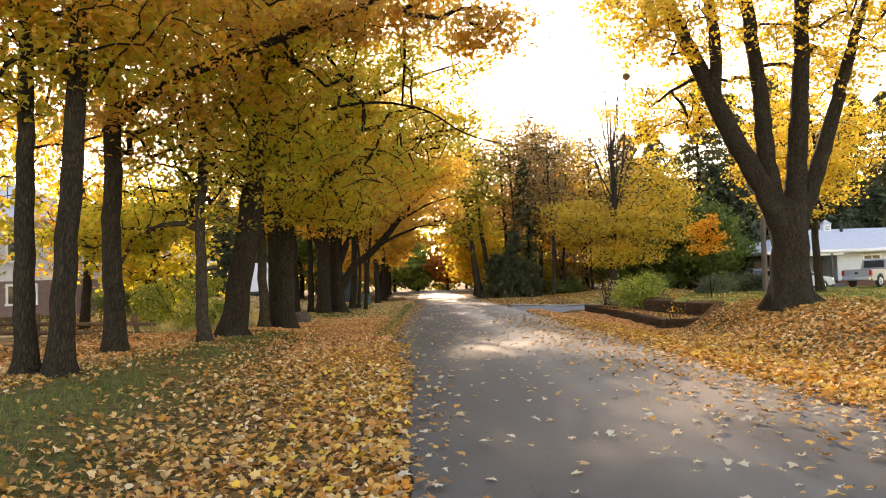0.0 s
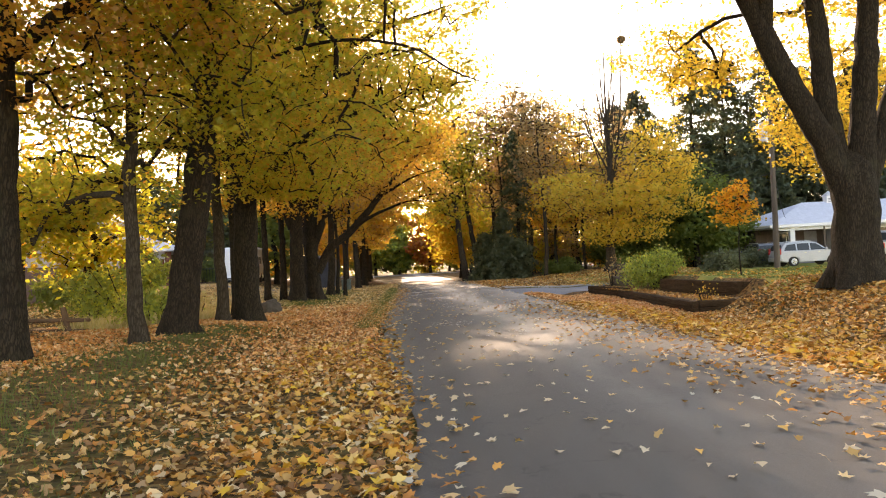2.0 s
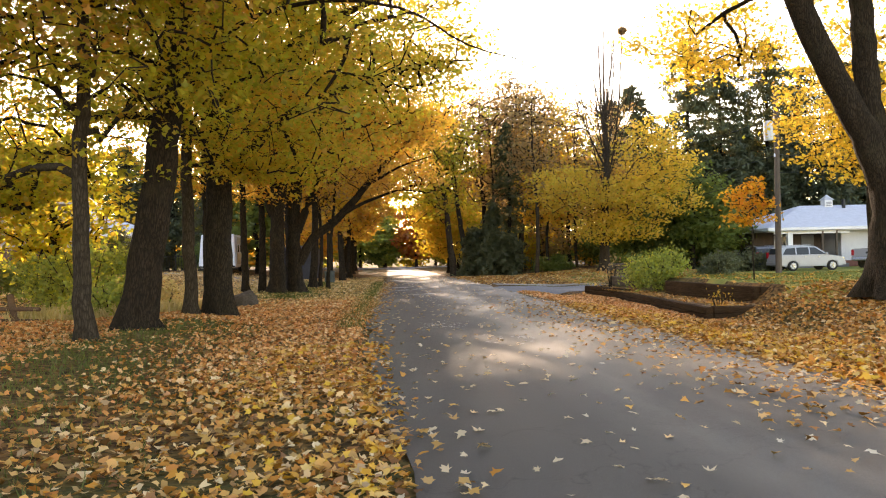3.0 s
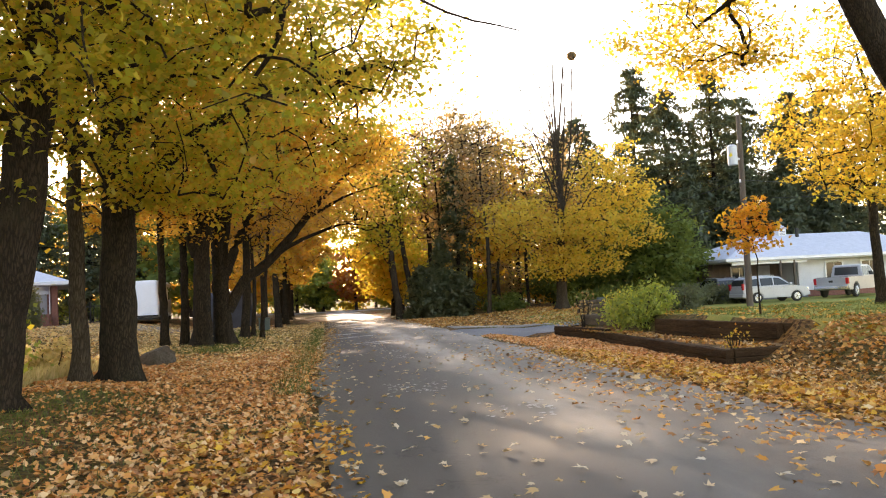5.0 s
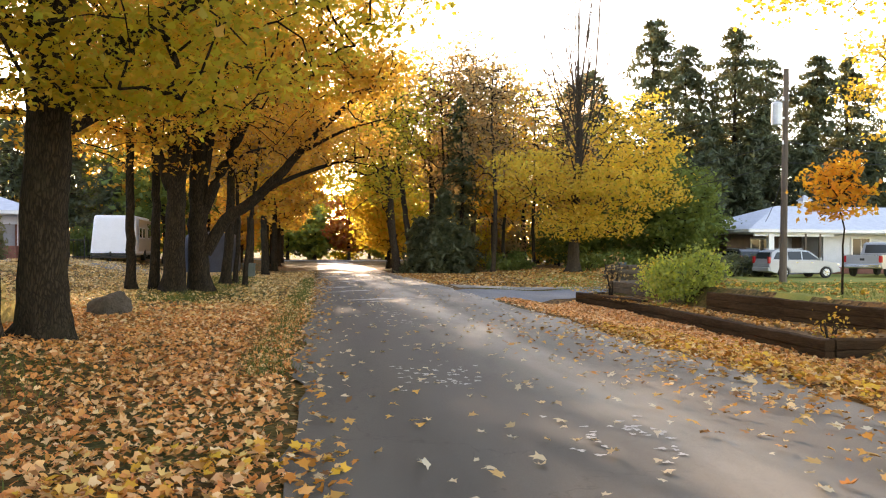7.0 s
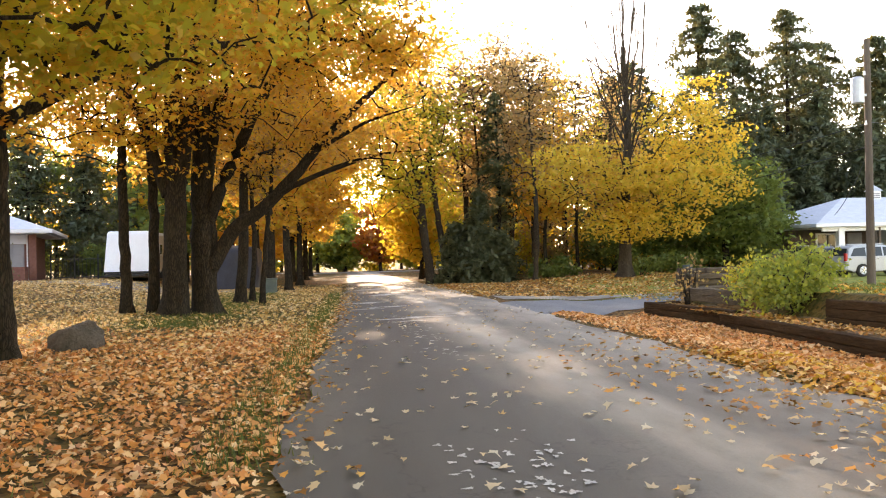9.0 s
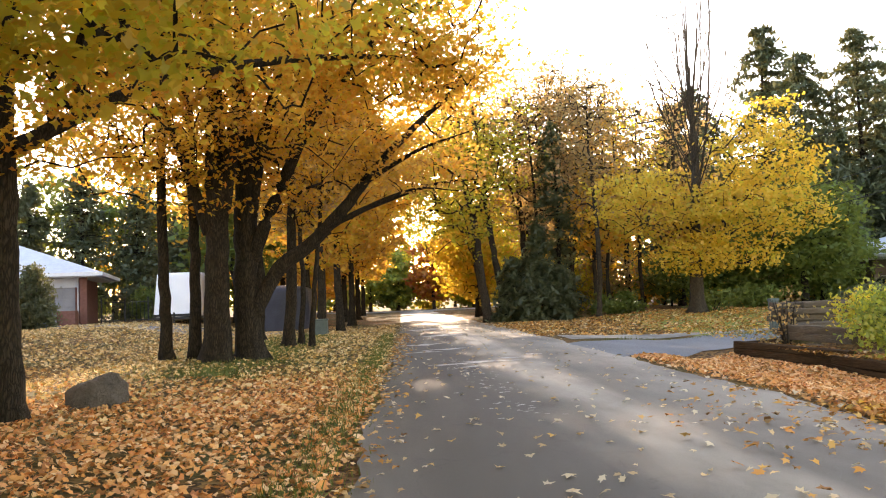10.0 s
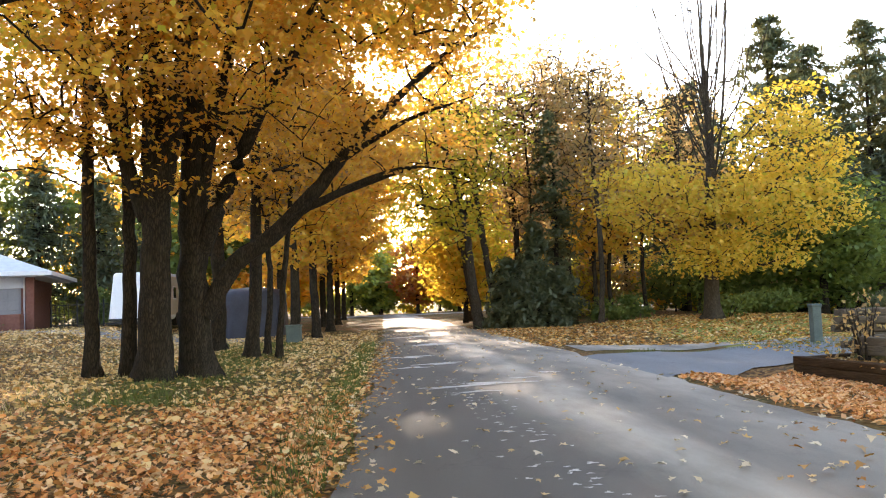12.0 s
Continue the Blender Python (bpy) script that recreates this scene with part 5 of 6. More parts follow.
cup = boxed("cupola", (32.75, 33.35, 61.5, 62.1, 3.9, 4.75), TRIM, H, 0.01, "white louvred cupola on the ridge")
cap_ = bmesh.new()
bmesh.ops.create_cone(cap_, cap_ends=True, segments=4, radius1=0.56, radius2=0.03, depth=0.4, matrix=pose(33.05, 61.8, 4.95, 0, 0, 45))
part("cupola_roof", cap_, METAL, cup)
for lz in (4.3, 4.42, 4.54):
    part("louvre", box(bmesh.new(), 32.85, 33.25, 61.47, 61.505, lz, lz + 0.06), GARAGE, cup)

# siding house on the left, brick below, with a lower wing set back
L = empty("siding_house", 0, 0, 0.72)
tagged(L, "two-storey house with pale blue siding over dull brick", "house")
lx0, lx1, ly0, ly1 = -31.0, -15.4, 36.2, 45.0
boxed("wall", (lx0, lx1, ly0, ly1, -0.5, 4.1), SIDING, L)
clapboards("siding", L, lx0, lx1 - 0.1, ly0 - 0.002, 1.4, 4.1, SIDING, 0.16)
boxed("brick_base", (lx0 - 0.06, lx1 + 0.06, ly0 - 0.07, ly1, -0.5, 1.4), BRICK_DULL, L, 0, "dull brick lower wall")
boxed("corner_board", (lx1 - 0.1, lx1 + 0.03, ly0 - 0.045, ly0 + 0.1, 1.401, 4.1), TRIM, L)
part("downpipe", rod(bmesh.new(), (lx1 - 0.25, ly0 - 0.13, -0.3), (lx1 - 0.25, ly0 - 0.13, 4.1), 0.04), TRIM, L)
hip_roof(L, lx0, lx1, ly0, ly1, 4.25, 2.2, ROOF_PALE)
boxed("wing_wall", (lx1 + 0.07, -14.5, 42.2, 45.6, -0.5, 3.4), SIDING, L)
clapboards("wing_siding", L, lx1 + 0.07, -14.5, 42.198, 1.2, 3.4, SIDING, 0.16)
boxed("wing_base", (lx1 + 0.07, -14.46, 42.14, 45.55, -0.5, 1.2), BRICK_DULL, L)
hip_roof(L, lx1 + 0.56, -14.5, 42.2, 45.6, 3.6, 0.9, ROOF_PALE, 0.45, 0.6)
window(L, -15.2, -14.65, 42.17, 1.6, 2.8, 1)
for wx in (-29.4, -25.6, -21.8, -18.4):
    window(L, wx, wx + 1.3, ly0 - 0.03, 2.3, 3.6, 1)
    window(L, wx, wx + 1.3, ly0 - 0.07, 0.35, 1.2, 1)

# low brick house with a garage
G = empty("garage_house", -15.85, 60.0, 0.68, 14)
tagged(G, "low brick house with a grey garage door under a pale roof", "house")
gx0, gx1, gy0, gy1 = -13.4, 0.0, 0.0, 8.0
boxed("wall", (gx0, gx1 - 0.4, gy0, gy1, -0.4, 2.5), BRICK, G)
hip_roof(G, gx0, gx1, gy0 - 0.3, gy1, 2.72, 1.9, ROOF_PALE, 0.8)
boxed("ceiling", (gx0 - 0.5, gx1 + 0.5, gy0 - 0.8, gy1 + 0.4, 2.5, 2.555), TRIM, G)
gd = boxed("garage_door", (-2.1, -0.6, gy0 - 0.05, gy0, -0.05, 2.0), GARAGE, G, 0.0, "grey panelled garage door")
for k in range(4):
    for m in range(3):
        boxed("panel", (-2.06 + 0.49 * m, -1.62 + 0.49 * m, gy0 - 0.075, gy0 - 0.05, 0.02 + 0.49 * k, 0.45 + 0.49 * k), GARAGE, gd, 0.01)
boxed("lintel", (-2.2, -0.5, gy0 - 0.07, gy0, 2.01, 2.49), SIDING, G, 0, "pale grey panel above the garage door")
boxed("corner_post", (-0.34, 0.0, gy0 - 0.4, gy0 - 0.06, -0.4, 2.5), BRICK, G, 0.02)
window(G, -7.9, -5.9, gy0 - 0.03, 0.8, 2.0, 2)
part("downpipe", rod(bmesh.new(), (-0.45, gy0 - 0.1, -0.1), (-0.45, gy0 - 0.1, 2.5), 0.035), TRIM, G)

planter = boxed("brick_planter", (-16.85, -15.95, 58.6, 59.05, 0.4, 1.5), BRICK, None, 0.02)
tagged(planter, "low red brick planter wall at the garage corner", "planter")
for i, (x, z, h) in enumerate([(-17.3, 0.0, 0.42), (-17.27, 0.43, 0.38)]):
    b = empty("recycling_box", x, 58.3, z + float(gz(x, 58.3)))
    tagged(b, "blue plastic recycling box beside the garage", "recycling box", "recycling boxes")
    bm = bmesh.new()
    box(bm, -0.26, 0.26, -0.2, 0.2, 0, h, 0.02)
    part("tub", bm, BLUEPLASTIC, b)
    boxed("rim", (-0.29, 0.29, -0.23, 0.23, h - 0.04, h + 0.01), BLUEPLASTIC, b, 0.01)
gate = empty("metal_fence", -15.4, 60.6, float(gz(-14, 60.6)))
tagged(gate, "black metal yard fence with thin bars", "fence")
for k in range(14):
    part("bar" if k % 6 else "post", rod(bmesh.new(), (0.2 * k, 0, 0), (0.2 * k, 0, 1.15 if k % 6 else 1.35), 0.012 if k % 6 else 0.04, None, 6), IRON, gate)
for z in (0.15, 1.1):
    part("rail", rod(bmesh.new(), (0, 0, z), (2.6, 0, z), 0.018, None, 6), IRON, gate)


# ---- vehicles ----
def wheel(parent, x, y, r, side):
    t = bmesh.new()
    rod(t, (x, y - 0.1, r), (x, y + 0.1, r), r, r, 28)
    bmesh.ops.bevel(t, geom=[e for e in t.edges if len(e.link_faces) == 2 and any(len(f.verts) > 4 for f in e.link_faces)], offset=0.03, segments=2, affect="EDGES")
    w = part("wheel", t, RUBBER, parent)
    rim = bmesh.new()
    rod(rim, (x, y + side * 0.09, r), (x, y + side * 0.112, r), r * 0.66, r * 0.6, 20)
    rod(rim, (x, y + side * 0.1, r), (x, y + side * 0.125, r), r * 0.16, None, 10)
    part("rim", rim, METAL, w)
    for k in range(5):
        a = k * 2 * math.pi / 5
        part("spoke", rod(bmesh.new(), (x, y + side * 0.118, r), (x + 0.6 * r * math.cos(a), y + side * 0.118, r + 0.6 * r * math.sin(a)), 0.03, None, 6), CHROME, w)


def profile_body(name, prof, half, parent, mat, tuck=0.0, tuck_z=1.0, arches=()):
    """Side outline (x, z) given width; the upper part leans in by tuck."""
    bm = bmesh.new()
    side = []
    for s in (-1, 1):
        side.append([bm.verts.new((x, s * (half - tuck * max(0, z - tuck_z)), z)) for x, z in prof])
    n = len(prof)
    for k in range(n):
        bm.faces.new((side[0][k], side[0][(k + 1) % n], side[1][(k + 1) % n], side[1][k]))
    bm.faces.new(side[0][::-1])
    bm.faces.new(side[1])
    bmesh.ops.recalc_face_normals(bm, faces=bm.faces)
    bmesh.ops.bevel(bm, geom=list(bm.edges), offset=0.035, segments=2, affect="EDGES", clamp_overlap=True)
    return part(name, bm, mat, parent, smooth=False)


def arch(cx, r, x0, x1, z):
    """Points of a wheel opening along the sill, running from x1 down to x0."""
    return [(cx + r * math.cos(a), z + r * math.sin(a)) for a in [math.pi * k / 8 for k in range(9)]]


def suv(x, y, rz, paint, label):
    c = empty("car", x, y, float(gz(x, y)), rz)
    c.scale = (0.9, 0.9, 0.9)
    tagged(c, label, "car")
    wr, zs = 0.34, 0.34
    prof = [(-2.25, 0.4), (-2.3, 0.75), (-2.22, 1.02), (1.15, 1.04), (2.0, 0.93), (2.25, 0.72), (2.28, 0.4)]
    low = [(1.9, 0.3)] + arch(1.38, 0.4, 0, 0, 0.3) + arch(-1.35, 0.4, 0, 0, 0.3) + [(-1.9, 0.3)]
    profile_body("body", prof + low, 0.88, c, paint)
    profile_body("cabin", [(-2.2, 1.0), (-2.05, 1.5), (-1.75, 1.64), (-0.2, 1.68), (0.35, 1.6), (1.2, 1.0)], 0.84, c, paint, 0.22, 1.0)
    for s in (-1, 1):
        for k, g in enumerate([[(0.95, 1.08), (0.28, 1.53), (-0.12, 1.56), (-0.12, 1.08)], [(-0.2, 1.08), (-0.2, 1.56), (-1.05, 1.55), (-1.05, 1.08)], [(-1.13, 1.08), (-1.13, 1.55), (-1.75, 1.5), (-2.02, 1.1)]]):
            v = [(px, s * (0.852 - 0.22 * (pz - 1.0)), pz) for px, pz in g]
            link_mesh("side_window", v, [tuple(range(4))], GLASS, c)
        wheel(c, 1.38, s * 0.8, wr, s)
        wheel(c, -1.35, s * 0.8, wr, s)
        boxed("mirror", (0.85, 1.02, s * 0.9, s * 1.04, 1.06, 1.2), paint, c, 0.03)
        boxed("tail_lamp", (-2.32, -2.2, s * 0.7, s * 0.86, 0.85, 1.25), RED_LAMP, c, 0.01)
        boxed("headlight", (2.02, 2.24, s * 0.58, s * 0.86, 0.7, 0.86), CHROME, c, 0.02)
        for dx in (-0.6, 0.35):
            boxed("door_handle", (dx, dx + 0.16, s * 0.885, s * 0.91, 0.9, 0.94), CHROME, c, 0.005)
        part("roof_rail", rod(bmesh.new(), (-1.7, s * 0.66, 1.69), (0.0, s * 0.66, 1.72), 0.022), METAL, c)
    link_mesh("windscreen", [(1.12, -0.75, 1.08), (1.12, 0.75, 1.08), (0.45, 0.66, 1.56), (0.45, -0.66, 1.56)], [(0, 1, 2, 3)], GLASS, c)
    link_mesh("rear_window", [(-2.21, -0.7, 1.12), (-2.21, 0.7, 1.12), (-2.1, 0.66, 1.5), (-2.1, -0.66, 1.5)], [(0, 1, 2, 3)], GLASS, c)
    boxed("bumper", (-2.36, -2.2, -0.85, 0.85, 0.38, 0.62), paint, c, 0.04)
    boxed("bumper", (2.2, 2.34, -0.85, 0.85, 0.36, 0.6), paint, c, 0.04)
    return c


def pickup(x, y, rz, paint, label):
    c = empty("pickup_truck", x, y, float(gz(x, y)), rz)
    tagged(c, label, "pickup truck")
    low = [(2.5, 0.45)] + arch(1.85, 0.46, 0, 0, 0.45) + arch(-1.7, 0.46, 0, 0, 0.45) + [(-2.6, 0.45)]
    profile_body("body", [(-2.85, 0.6), (-2.85, 1.2), (-0.6, 1.2), (-0.58, 1.22), (1.35, 1.22), (2.65, 1.12), (2.85, 0.6)] + low, 0.98, c, paint)
    profile_body("cab", [(-0.62, 1.18), (-0.5, 1.85), (-0.3, 1.92), (0.75, 1.9), (1.0, 1.8), (1.6, 1.2)], 0.93, c, paint, 0.2, 1.2)
    boxed("cargo_bed", (-2.75, -0.7, -0.85, 0.85, 1.19, 1.212), DARKIN, c)
    for s in (-1, 1):
        for g in ([(1.35, 1.26), (0.85, 1.75), (0.45, 1.8), (0.45, 1.26)], [(0.35, 1.26), (0.35, 1.8), (-0.35, 1.8), (-0.48, 1.26)]):
            link_mesh("side_window", [(px, s * (0.942 - 0.2 * (pz - 1.2)), pz) for px, pz in g], [(0, 1, 2, 3)], GLASS, c)
        wheel(c, 1.85, s * 0.9, 0.4, s)
        wheel(c, -1.7, s * 0.9, 0.4, s)
        boxed("tail_lamp", (-2.88, -2.72, s * 0.84, s * 1.0, 0.8, 1.15), RED_LAMP, c, 0.01)
        boxed("mirror", (1.15, 1.3, s * 0.97, s * 1.2, 1.3, 1.55), IRON, c, 0.03)
    link_mesh("rear_window", [(-0.605, -0.7, 1.3), (-0.605, 0.7, 1.3), (-0.53, 0.66, 1.78), (-0.53, -0.66, 1.78)], [(0, 1, 2, 3)], GLASS, c)
    boxed("tailgate", (-2.875, -2.84, -0.82, 0.82, 0.72, 1.17), paint, c, 0.01)
    boxed("badge", (-2.885, -2.874, -0.12, 0.12, 0.9, 1.02), IRON, c, 0.0)
    boxed("bumper", (-3.0, -2.82, -0.95, 0.95, 0.5, 0.7), CHROME, c, 0.03)
    return c


suv(25.5, 51.5, 0, PAINT_WHITE, "pale silver sport utility car parked side-on on the lawn drive")
pickup(31.9, 53.0, 32, SILVER, "silver pickup truck with red tail lamps parked by the house")
suv(24.2, 55.2, 85, PAINT_DARK, "dark car parked beside the shrubs")

# ---- camper and covered load ----
cz = float(gz(-11.2, 61))
C = empty("camper_trailer", -11.2, 59.5, cz, 3)
tagged(C, "white camper trailer with a beige side parked in the yard", "camper trailer")
bm = bmesh.new()
box(bm, -1.22, 1.22, 0, 6.2, 0.32, 2.6, 0.14)
for v in bm.verts:
    if v.co.y < 1:
        v.co.y += 0.3 * max(0, v.co.z - 1.2)
        v.co.x *= 1 - 0.06 * max(0, v.co.z - 0.9)
part("shell", bm, CAMPER, C)
boxed("side_panel", (1.22, 1.235, 0.9, 6.0, 0.55, 2.4), CAMPER_BEIGE, C)
for y in (1.0, 2.2, 4.2):
    w = boxed("window", (1.235, 1.255, y, y + 0.75, 1.3, 1.95), TRIM, C)
    boxed("pane", (1.255, 1.26, y + 0.06, y + 0.69, 1.36, 1.89), GLASS, w)
boxed("chassis", (-1.0, 1.0, -0.9, 6.0, 0.2, 0.31), IRON, C)
boxed("skirt_trim", (-1.18, 1.18, -0.02, 0.0, 0.36, 0.46), IRON, C)
for s in (-1, 1):
    t = bmesh.new()
    rod(t, (s * 1.02, 3.2, 0.33), (s * 1.245, 3.2, 0.33), 0.33, None, 22)
    part("wheel", t, RUBBER, C)
part("jack", rod(bmesh.new(), (0, -0.8, 0), (0, -0.8, 0.55), 0.05), IRON, C)

bm = bmesh.new()
n, m = 40, 14
rings = []
for j in range(m):
    t = j / (m - 1)
    z = 2.1 * math.sin(min(1, t * 1.25) * math.pi / 2) if t < 0.8 else 2.1 + 0.1 * (t - 0.8) / 0.2
    sc = 1.0 if t < 0.55 else 1 - 0.9 * ((t - 0.55) / 0.45) ** 1.6
    ring = []
    for k in range(n):
        a = 2 * math.pi * k / n
        ca, sa = math.cos(a), math.sin(a)
        e = 0.55
        px, py = abs(ca) ** e * (1 if ca > 0 else -1), abs(sa) ** e * (1 if sa > 0 else -1)
        fold = 1 + (0.05 * math.sin(k * 2.7) + 0.03 * math.sin(k * 4.1 + j)) * (1 - 0.7 * t)
        ring.append(bm.verts.new((1.35 * px * sc * fold, 2.2 * py * sc * fold, 0.12 + z)))
    rings.append(ring)
for r0, r1 in zip(rings, rings[1:]):
    for k in range(n):
        bm.faces.new((r0[k], r0[(k + 1) % n], r1[(k + 1) % n], r1[k]))
bm.faces.new(rings[-1])
tarp = part("covered_trailer", bm, TARP, None, smooth=True)
tarp.location = (-5.6, 58.0, float(gz(-5.6, 58)) - 0.1)
tagged(tarp, "trailer load wrapped in a blue-grey tarpaulin", "covered trailer")


# ---- fallen leaves and grass ----
def scatter(name, n, xr, yr, keep, size, shape, tilt, leaf, seed, lift, label, category="fallen leaves", zfun=gz):
    rng = np.random.default_rng(seed)
    x, y = rng.uniform(*xr, n), rng.uniform(*yr, n)
    k = keep(x, y, rng.uniform(0, 1, n))
    x, y = x[k], y[k]
    c = np.stack([x, y, zfun(x, y) + lift + rng.uniform(0, 0.02, len(x))], 1)
    ob = leaves_mesh(name, c, size, shape, tilt, LEAF[leaf], rng)
    return tagged(ob, label, category, kind="stuff")


def gaps(x, y):
    return 0.5 + 0.25 * np.sin(1.9 * x + 0.7 * y + 1) * np.sin(0.8 * y - 1.1 * x) + 0.25 * np.sin(3.7 * x - 1.3 * y) * np.sin(2.9 * y + 0.4)


green_band = lambda x, y: np.exp(-((x + 4.3) / 1.3) ** 2) * (0.55 + 0.45 * gaps(x, y)) * (y < 23) + 0.9 * np.exp(-((x + 3.8) / 0.9) ** 2) * (y > 34)
def soft(v, a, b, w):
    """1 between a and b, fading over w outside."""
    return np.clip((v - a) / w + 1, 0, 1) * np.clip((b - v) / w + 1, 0, 1)


scatter("leaf_litter", 70000, (-11, -0.1), (-6, 24), lambda x, y, u: (u < (0.92 - 1.05 * green_band(x, y) - 0.3 * (gaps(x, y) < 0.4)) * soft(x, -6, 0, 5) * soft(y, 2, 14, 5)) & (x < road_left(y) + 0.1 - 0.12 * u), 0.088, DRY_FINE, 0.42, "litter", 501, 0.018, "thick tan and gold maple leaves covering the verge")
scatter("leaf_litter", 5600, (-2.2, -0.1), (0, 19), lambda x, y, u: u < 0.9 * gaps(x, y) * soft(x - road_left(y), -1.1, 0.05, 0.6), 0.1, DRY, 0.42, "litter_gold", 513, 0.03, "bright gold leaves gathered along the road's edge")
scatter("leaf_litter", 70000, (-11, -0.2), (13, 42), lambda x, y, u: (u < (1.0 - 1.1 * green_band(x, y)) * soft(x, -6.5, 0, 4) * soft(y, 18, 31, 5) * (1 - 0.75 * step(-2.2, -4.5, x) * step(28, 33, y))) & (x < road_left(y) + 0.05 - 0.3 * u), 0.08, DRY_FINE, 0.42, "litter_red", 502, 0.018, "russet and orange maple leaves covering the verge")
scatter("leaf_litter", 36000, (-18, -0.1), (27, 64), lambda x, y, u: (x < road_left(y) + 0.05 - 0.3 * u) & (u < 0.5 + 0.5 * step(-0.4, -1.6, x)) & (u < (0.9 - 0.55 * green_band(x, y)) * soft(y, 34, 56, 7) * soft(x, -12, 0, 6)), 0.11, DRY_FINE, 0.35, "litter_tan", 503, 0.018, "scattered tan leaves on the yard grass")
scatter("leaf_litter", 46000, (4.6, 13), (-4, 26), lambda x, y, u: (u < (1.0 - 0.8 * step(9.8, 12.5, x)) * soft(y, 3, 23.5, 6)) & (x > 4.6 + 0.9 * u * u) & ((y < 24.05) | (x < 7.6)), 0.1, DRY_FINE, 0.42, "litter", 504, 0.018, "tan and orange maple leaves covering the bank")
scatter("leaf_litter", 10000, (4.4, 8.1), (3, 27), lambda x, y, u: (x < 5.6 + 2.0 * u) & (x > 4.5 + 0.5 * gaps(x, y) * u), 0.105, DRY_FINE, 0.42, "litter_gold", 505, 0.03, "bright gold maple leaves along the road edge")
scatter("leaf_litter", 18000, (4.6, 8.05), (22, 37), lambda x, y, u: (u < soft(y, 26, 36, 5)) & (x > 4.8 + 0.7 * u * u) & (y < 37.0 - (8.1 - x) * 0.66), 0.085, DRY_FINE, 0.42, "litter_red", 506, 0.02, "russet leaves below the timber bed")
scatter("leaf_litter", 1700, (8.1, 8.95), (24.5, 36.5), lambda x, y, u: u < 0.9, 0.11, LOBED, 0.4, "litter", 507, 0.0, "leaves lying on the bed's soil", zfun=lambda x, y: 0.03 + 0 * x)
scatter("leaf_litter", 18000, (4.2, 22), (44, 60), lambda x, y, u: u < 0.95 * soft(x, 5, 16, 5) * soft(y, 45.5, 57, 2), 0.13, LOBED, 0.35, "litter", 508, 0.015, "yellow leaves over the lawn beyond the driveway")
scatter("leaf_litter", 4500, (9.4, 26), (19, 48), lambda x, y, u: u < 0.95 - 0.7 * step(11, 15, x), 0.13, LOBED, 0.35, "litter_gold", 509, 0.03, "sparse yellow leaves on the lawn")
scatter("road_leaf_scatter", 4600, (-0.5, 4.9), (2, 60), lambda x, y, u: u < 0.24 + 0.5 * step(3.2, 4.8, x) * (y < 30) + 0.35 * step(0.7, 0.0, x - road_left(y)), 0.095, DRY, 0.2, "pale", 510, 0.02, "pale dried leaves with painted sky sheen scattered over the asphalt", zfun=road_z)
scatter("road_leaf_scatter", 5200, (2.2, 5.0), (1, 30), lambda x, y, u: u < step(1.9, 4.9, x) ** 1.4 * soft(y, 0, 24, 6), 0.1, DRY, 0.2, "litter", 511, 0.02, "leaves drifting from the bank onto the asphalt", zfun=road_z)
scatter("road_leaf_scatter", 2400, (-0.6, 0.6), (2, 50), lambda x, y, u: (u < step(0.75, -0.05, x - road_left(y)) ** 1.5) & (x > road_left(y) - 0.1), 0.1, DRY, 0.2, "litter", 512, 0.02, "leaves along the asphalt's ragged edge", zfun=road_z)

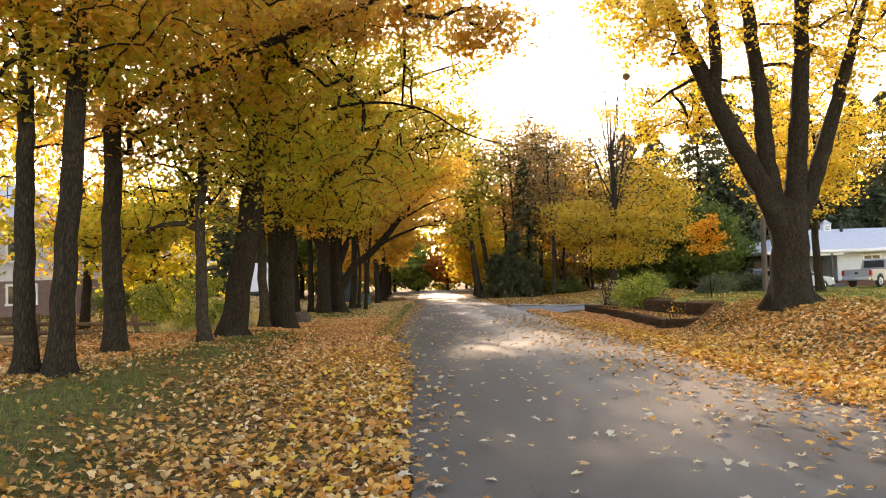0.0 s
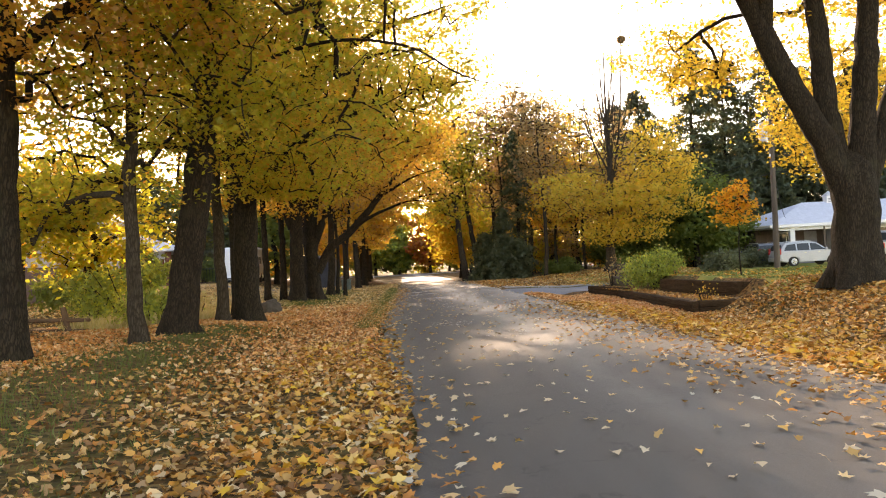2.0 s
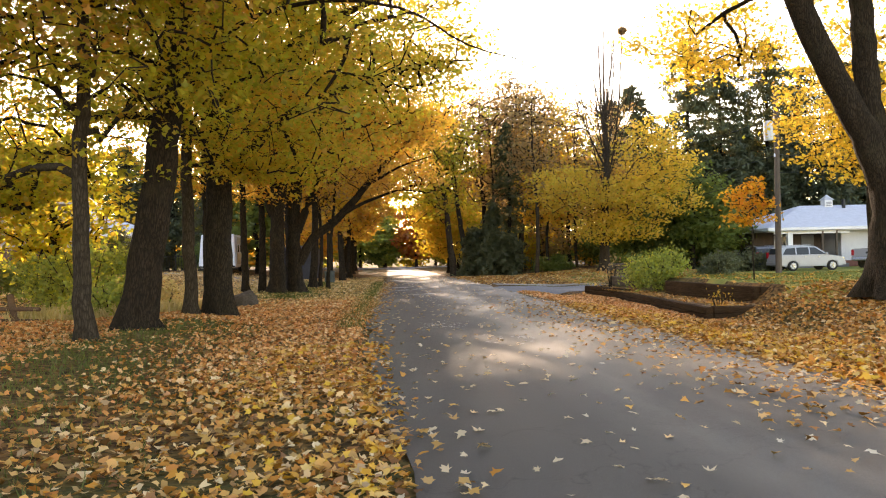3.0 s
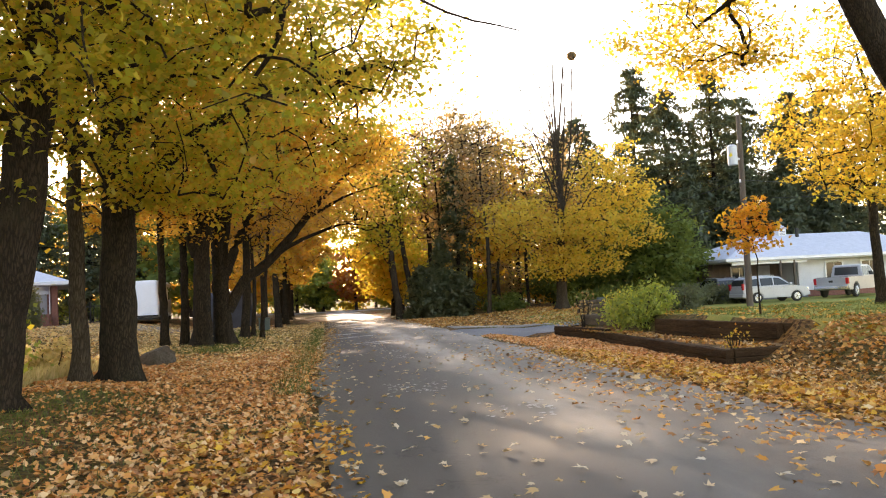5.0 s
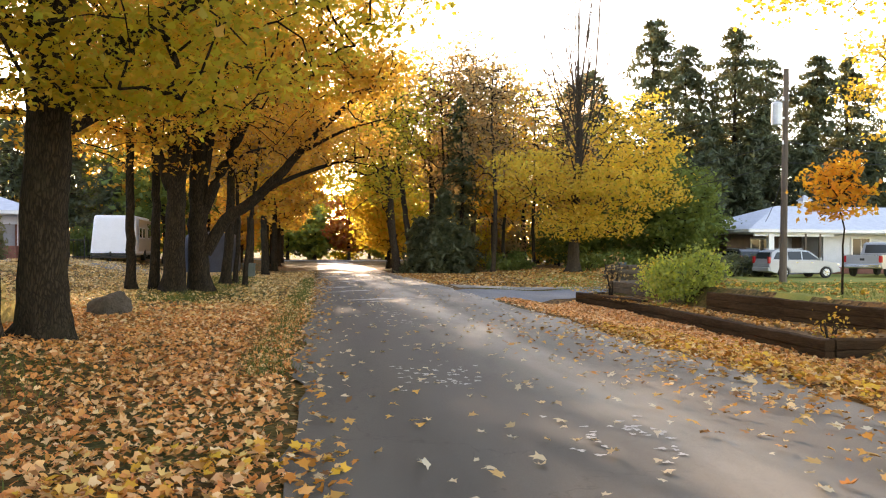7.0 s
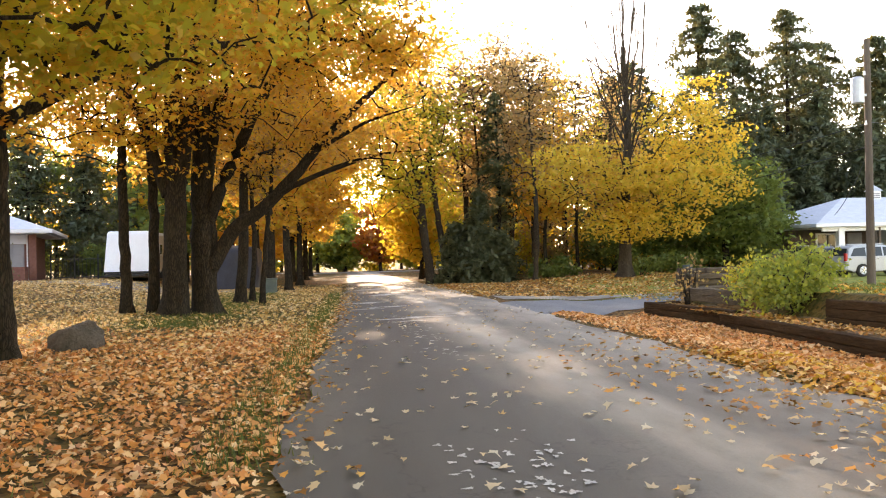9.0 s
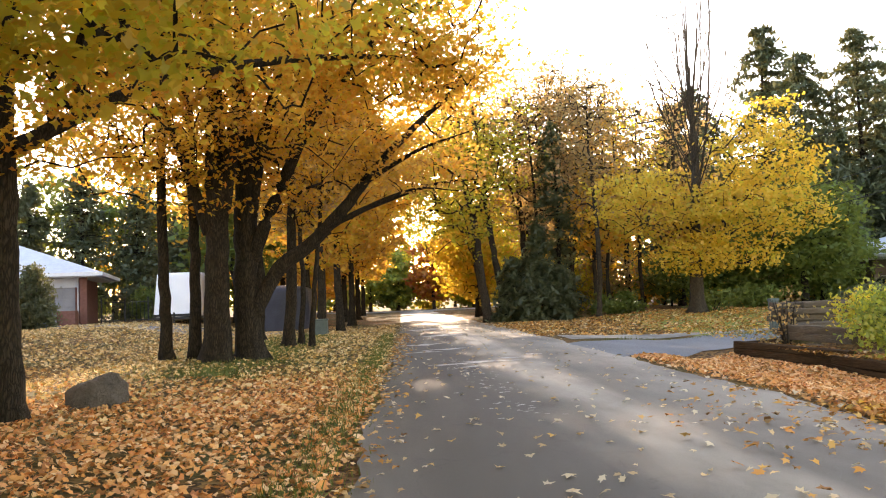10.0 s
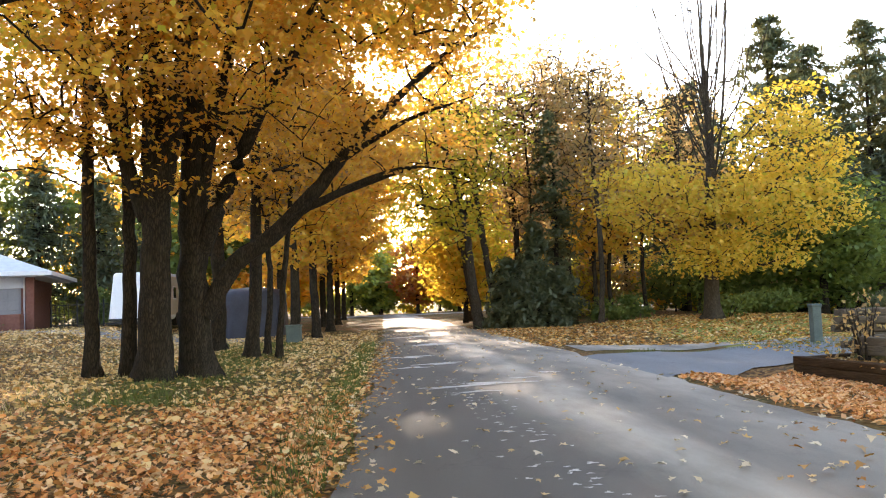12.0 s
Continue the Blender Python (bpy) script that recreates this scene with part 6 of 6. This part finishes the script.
# single leaves near the path
leafset = empty("road_leaves", 0, 0, 0)
tagged(leafset, "single dried maple leaves lying on the asphalt", "fallen leaves", kind="stuff")
rng = np.random.default_rng(77)
protos = []
for k, mname in enumerate(["pale", "pale", "pale", "litter_gold", "pale", "litter", "pale"]):
    v = DRY[k] * 0.105
    me = bpy.data.meshes.new("leaf")
    me.from_pydata([tuple(p) for p in v], [], [tuple(range(12))])
    me.materials.append(LEAF[mname])
    protos.append(me)
for i in range(280):
    u = rng.uniform(0, 1)
    x = rng.uniform(0.0, 4.6) if u < 0.55 else 0.2 + 4.5 * rng.uniform(0, 1) ** 0.45
    y = rng.uniform(3.5, 28)
    o = new("leaf", protos[int(rng.integers(0, 7))])
    o.parent = leafset
    s_ = rng.uniform(0.6, 1.25)
    o.matrix_local = pose(x, y, float(road_z(x, y)) + 0.008, rng.normal(0, 6), rng.normal(0, 6), rng.uniform(0, 360)) @ Matrix.Diagonal((s_, s_, s_, 1))


def grass(name, n, xr, yr, keep, h, leaf, seed, label):
    rng = np.random.default_rng(seed)
    x, y = rng.uniform(*xr, n), rng.uniform(*yr, n)
    k = keep(x, y, rng.uniform(0, 1, n))
    c = np.stack([x[k], y[k], gz(x[k], y[k]) - 0.005], 1)
    return tagged(leaves_mesh(name, c, h, BLADE, 0.4, LEAF[leaf], rng), label, "grass", kind="stuff")


grass("grass", 42000, (-8, -2.0), (5, 25), lambda x, y, u: u < 0.1 + green_band(x, y), 0.09, "grass", 601, "green grass showing between the leaves")
grass("grass", 42000, (-7, -1.2), (33, 52), lambda x, y, u: u < 0.08 + green_band(x, y), 0.11, "grass", 602, "green grass under the clump of maples")
grass("grass", 22000, (-1.8, -0.2), (22, 50), lambda x, y, u: u < np.exp(-((x - road_left(y) + 0.4) / 0.28) ** 2), 0.11, "grass", 603, "fringe of grass along the road's edge")
grass("grass", 40000, (9.8, 22), (19, 47), lambda x, y, u: u < 1.0 - 0.5 * step(14, 22, x), 0.09, "grass", 604, "mown lawn between the bed and the cars")
grass("grass", 16000, (-16, -5.0), (30, 47), lambda x, y, u: u < 0.5, 0.1, "drygrass", 607, "thin dry grass over the yard")
grass("grass", 9000, (-8.5, -5.4), (23.5, 30), lambda x, y, u: u < 0.8, 0.3, "drygrass", 605, "tall dry grass beside the fence")
grass("grass", 8000, (6, 14), (40.5, 45.5), lambda x, y, u: np.abs(y - 41 - 0.21 * (x - 5.1) - 0.1) < 0.35 * u, 0.1, "grass", 606, "strip of grass between the two driveways")
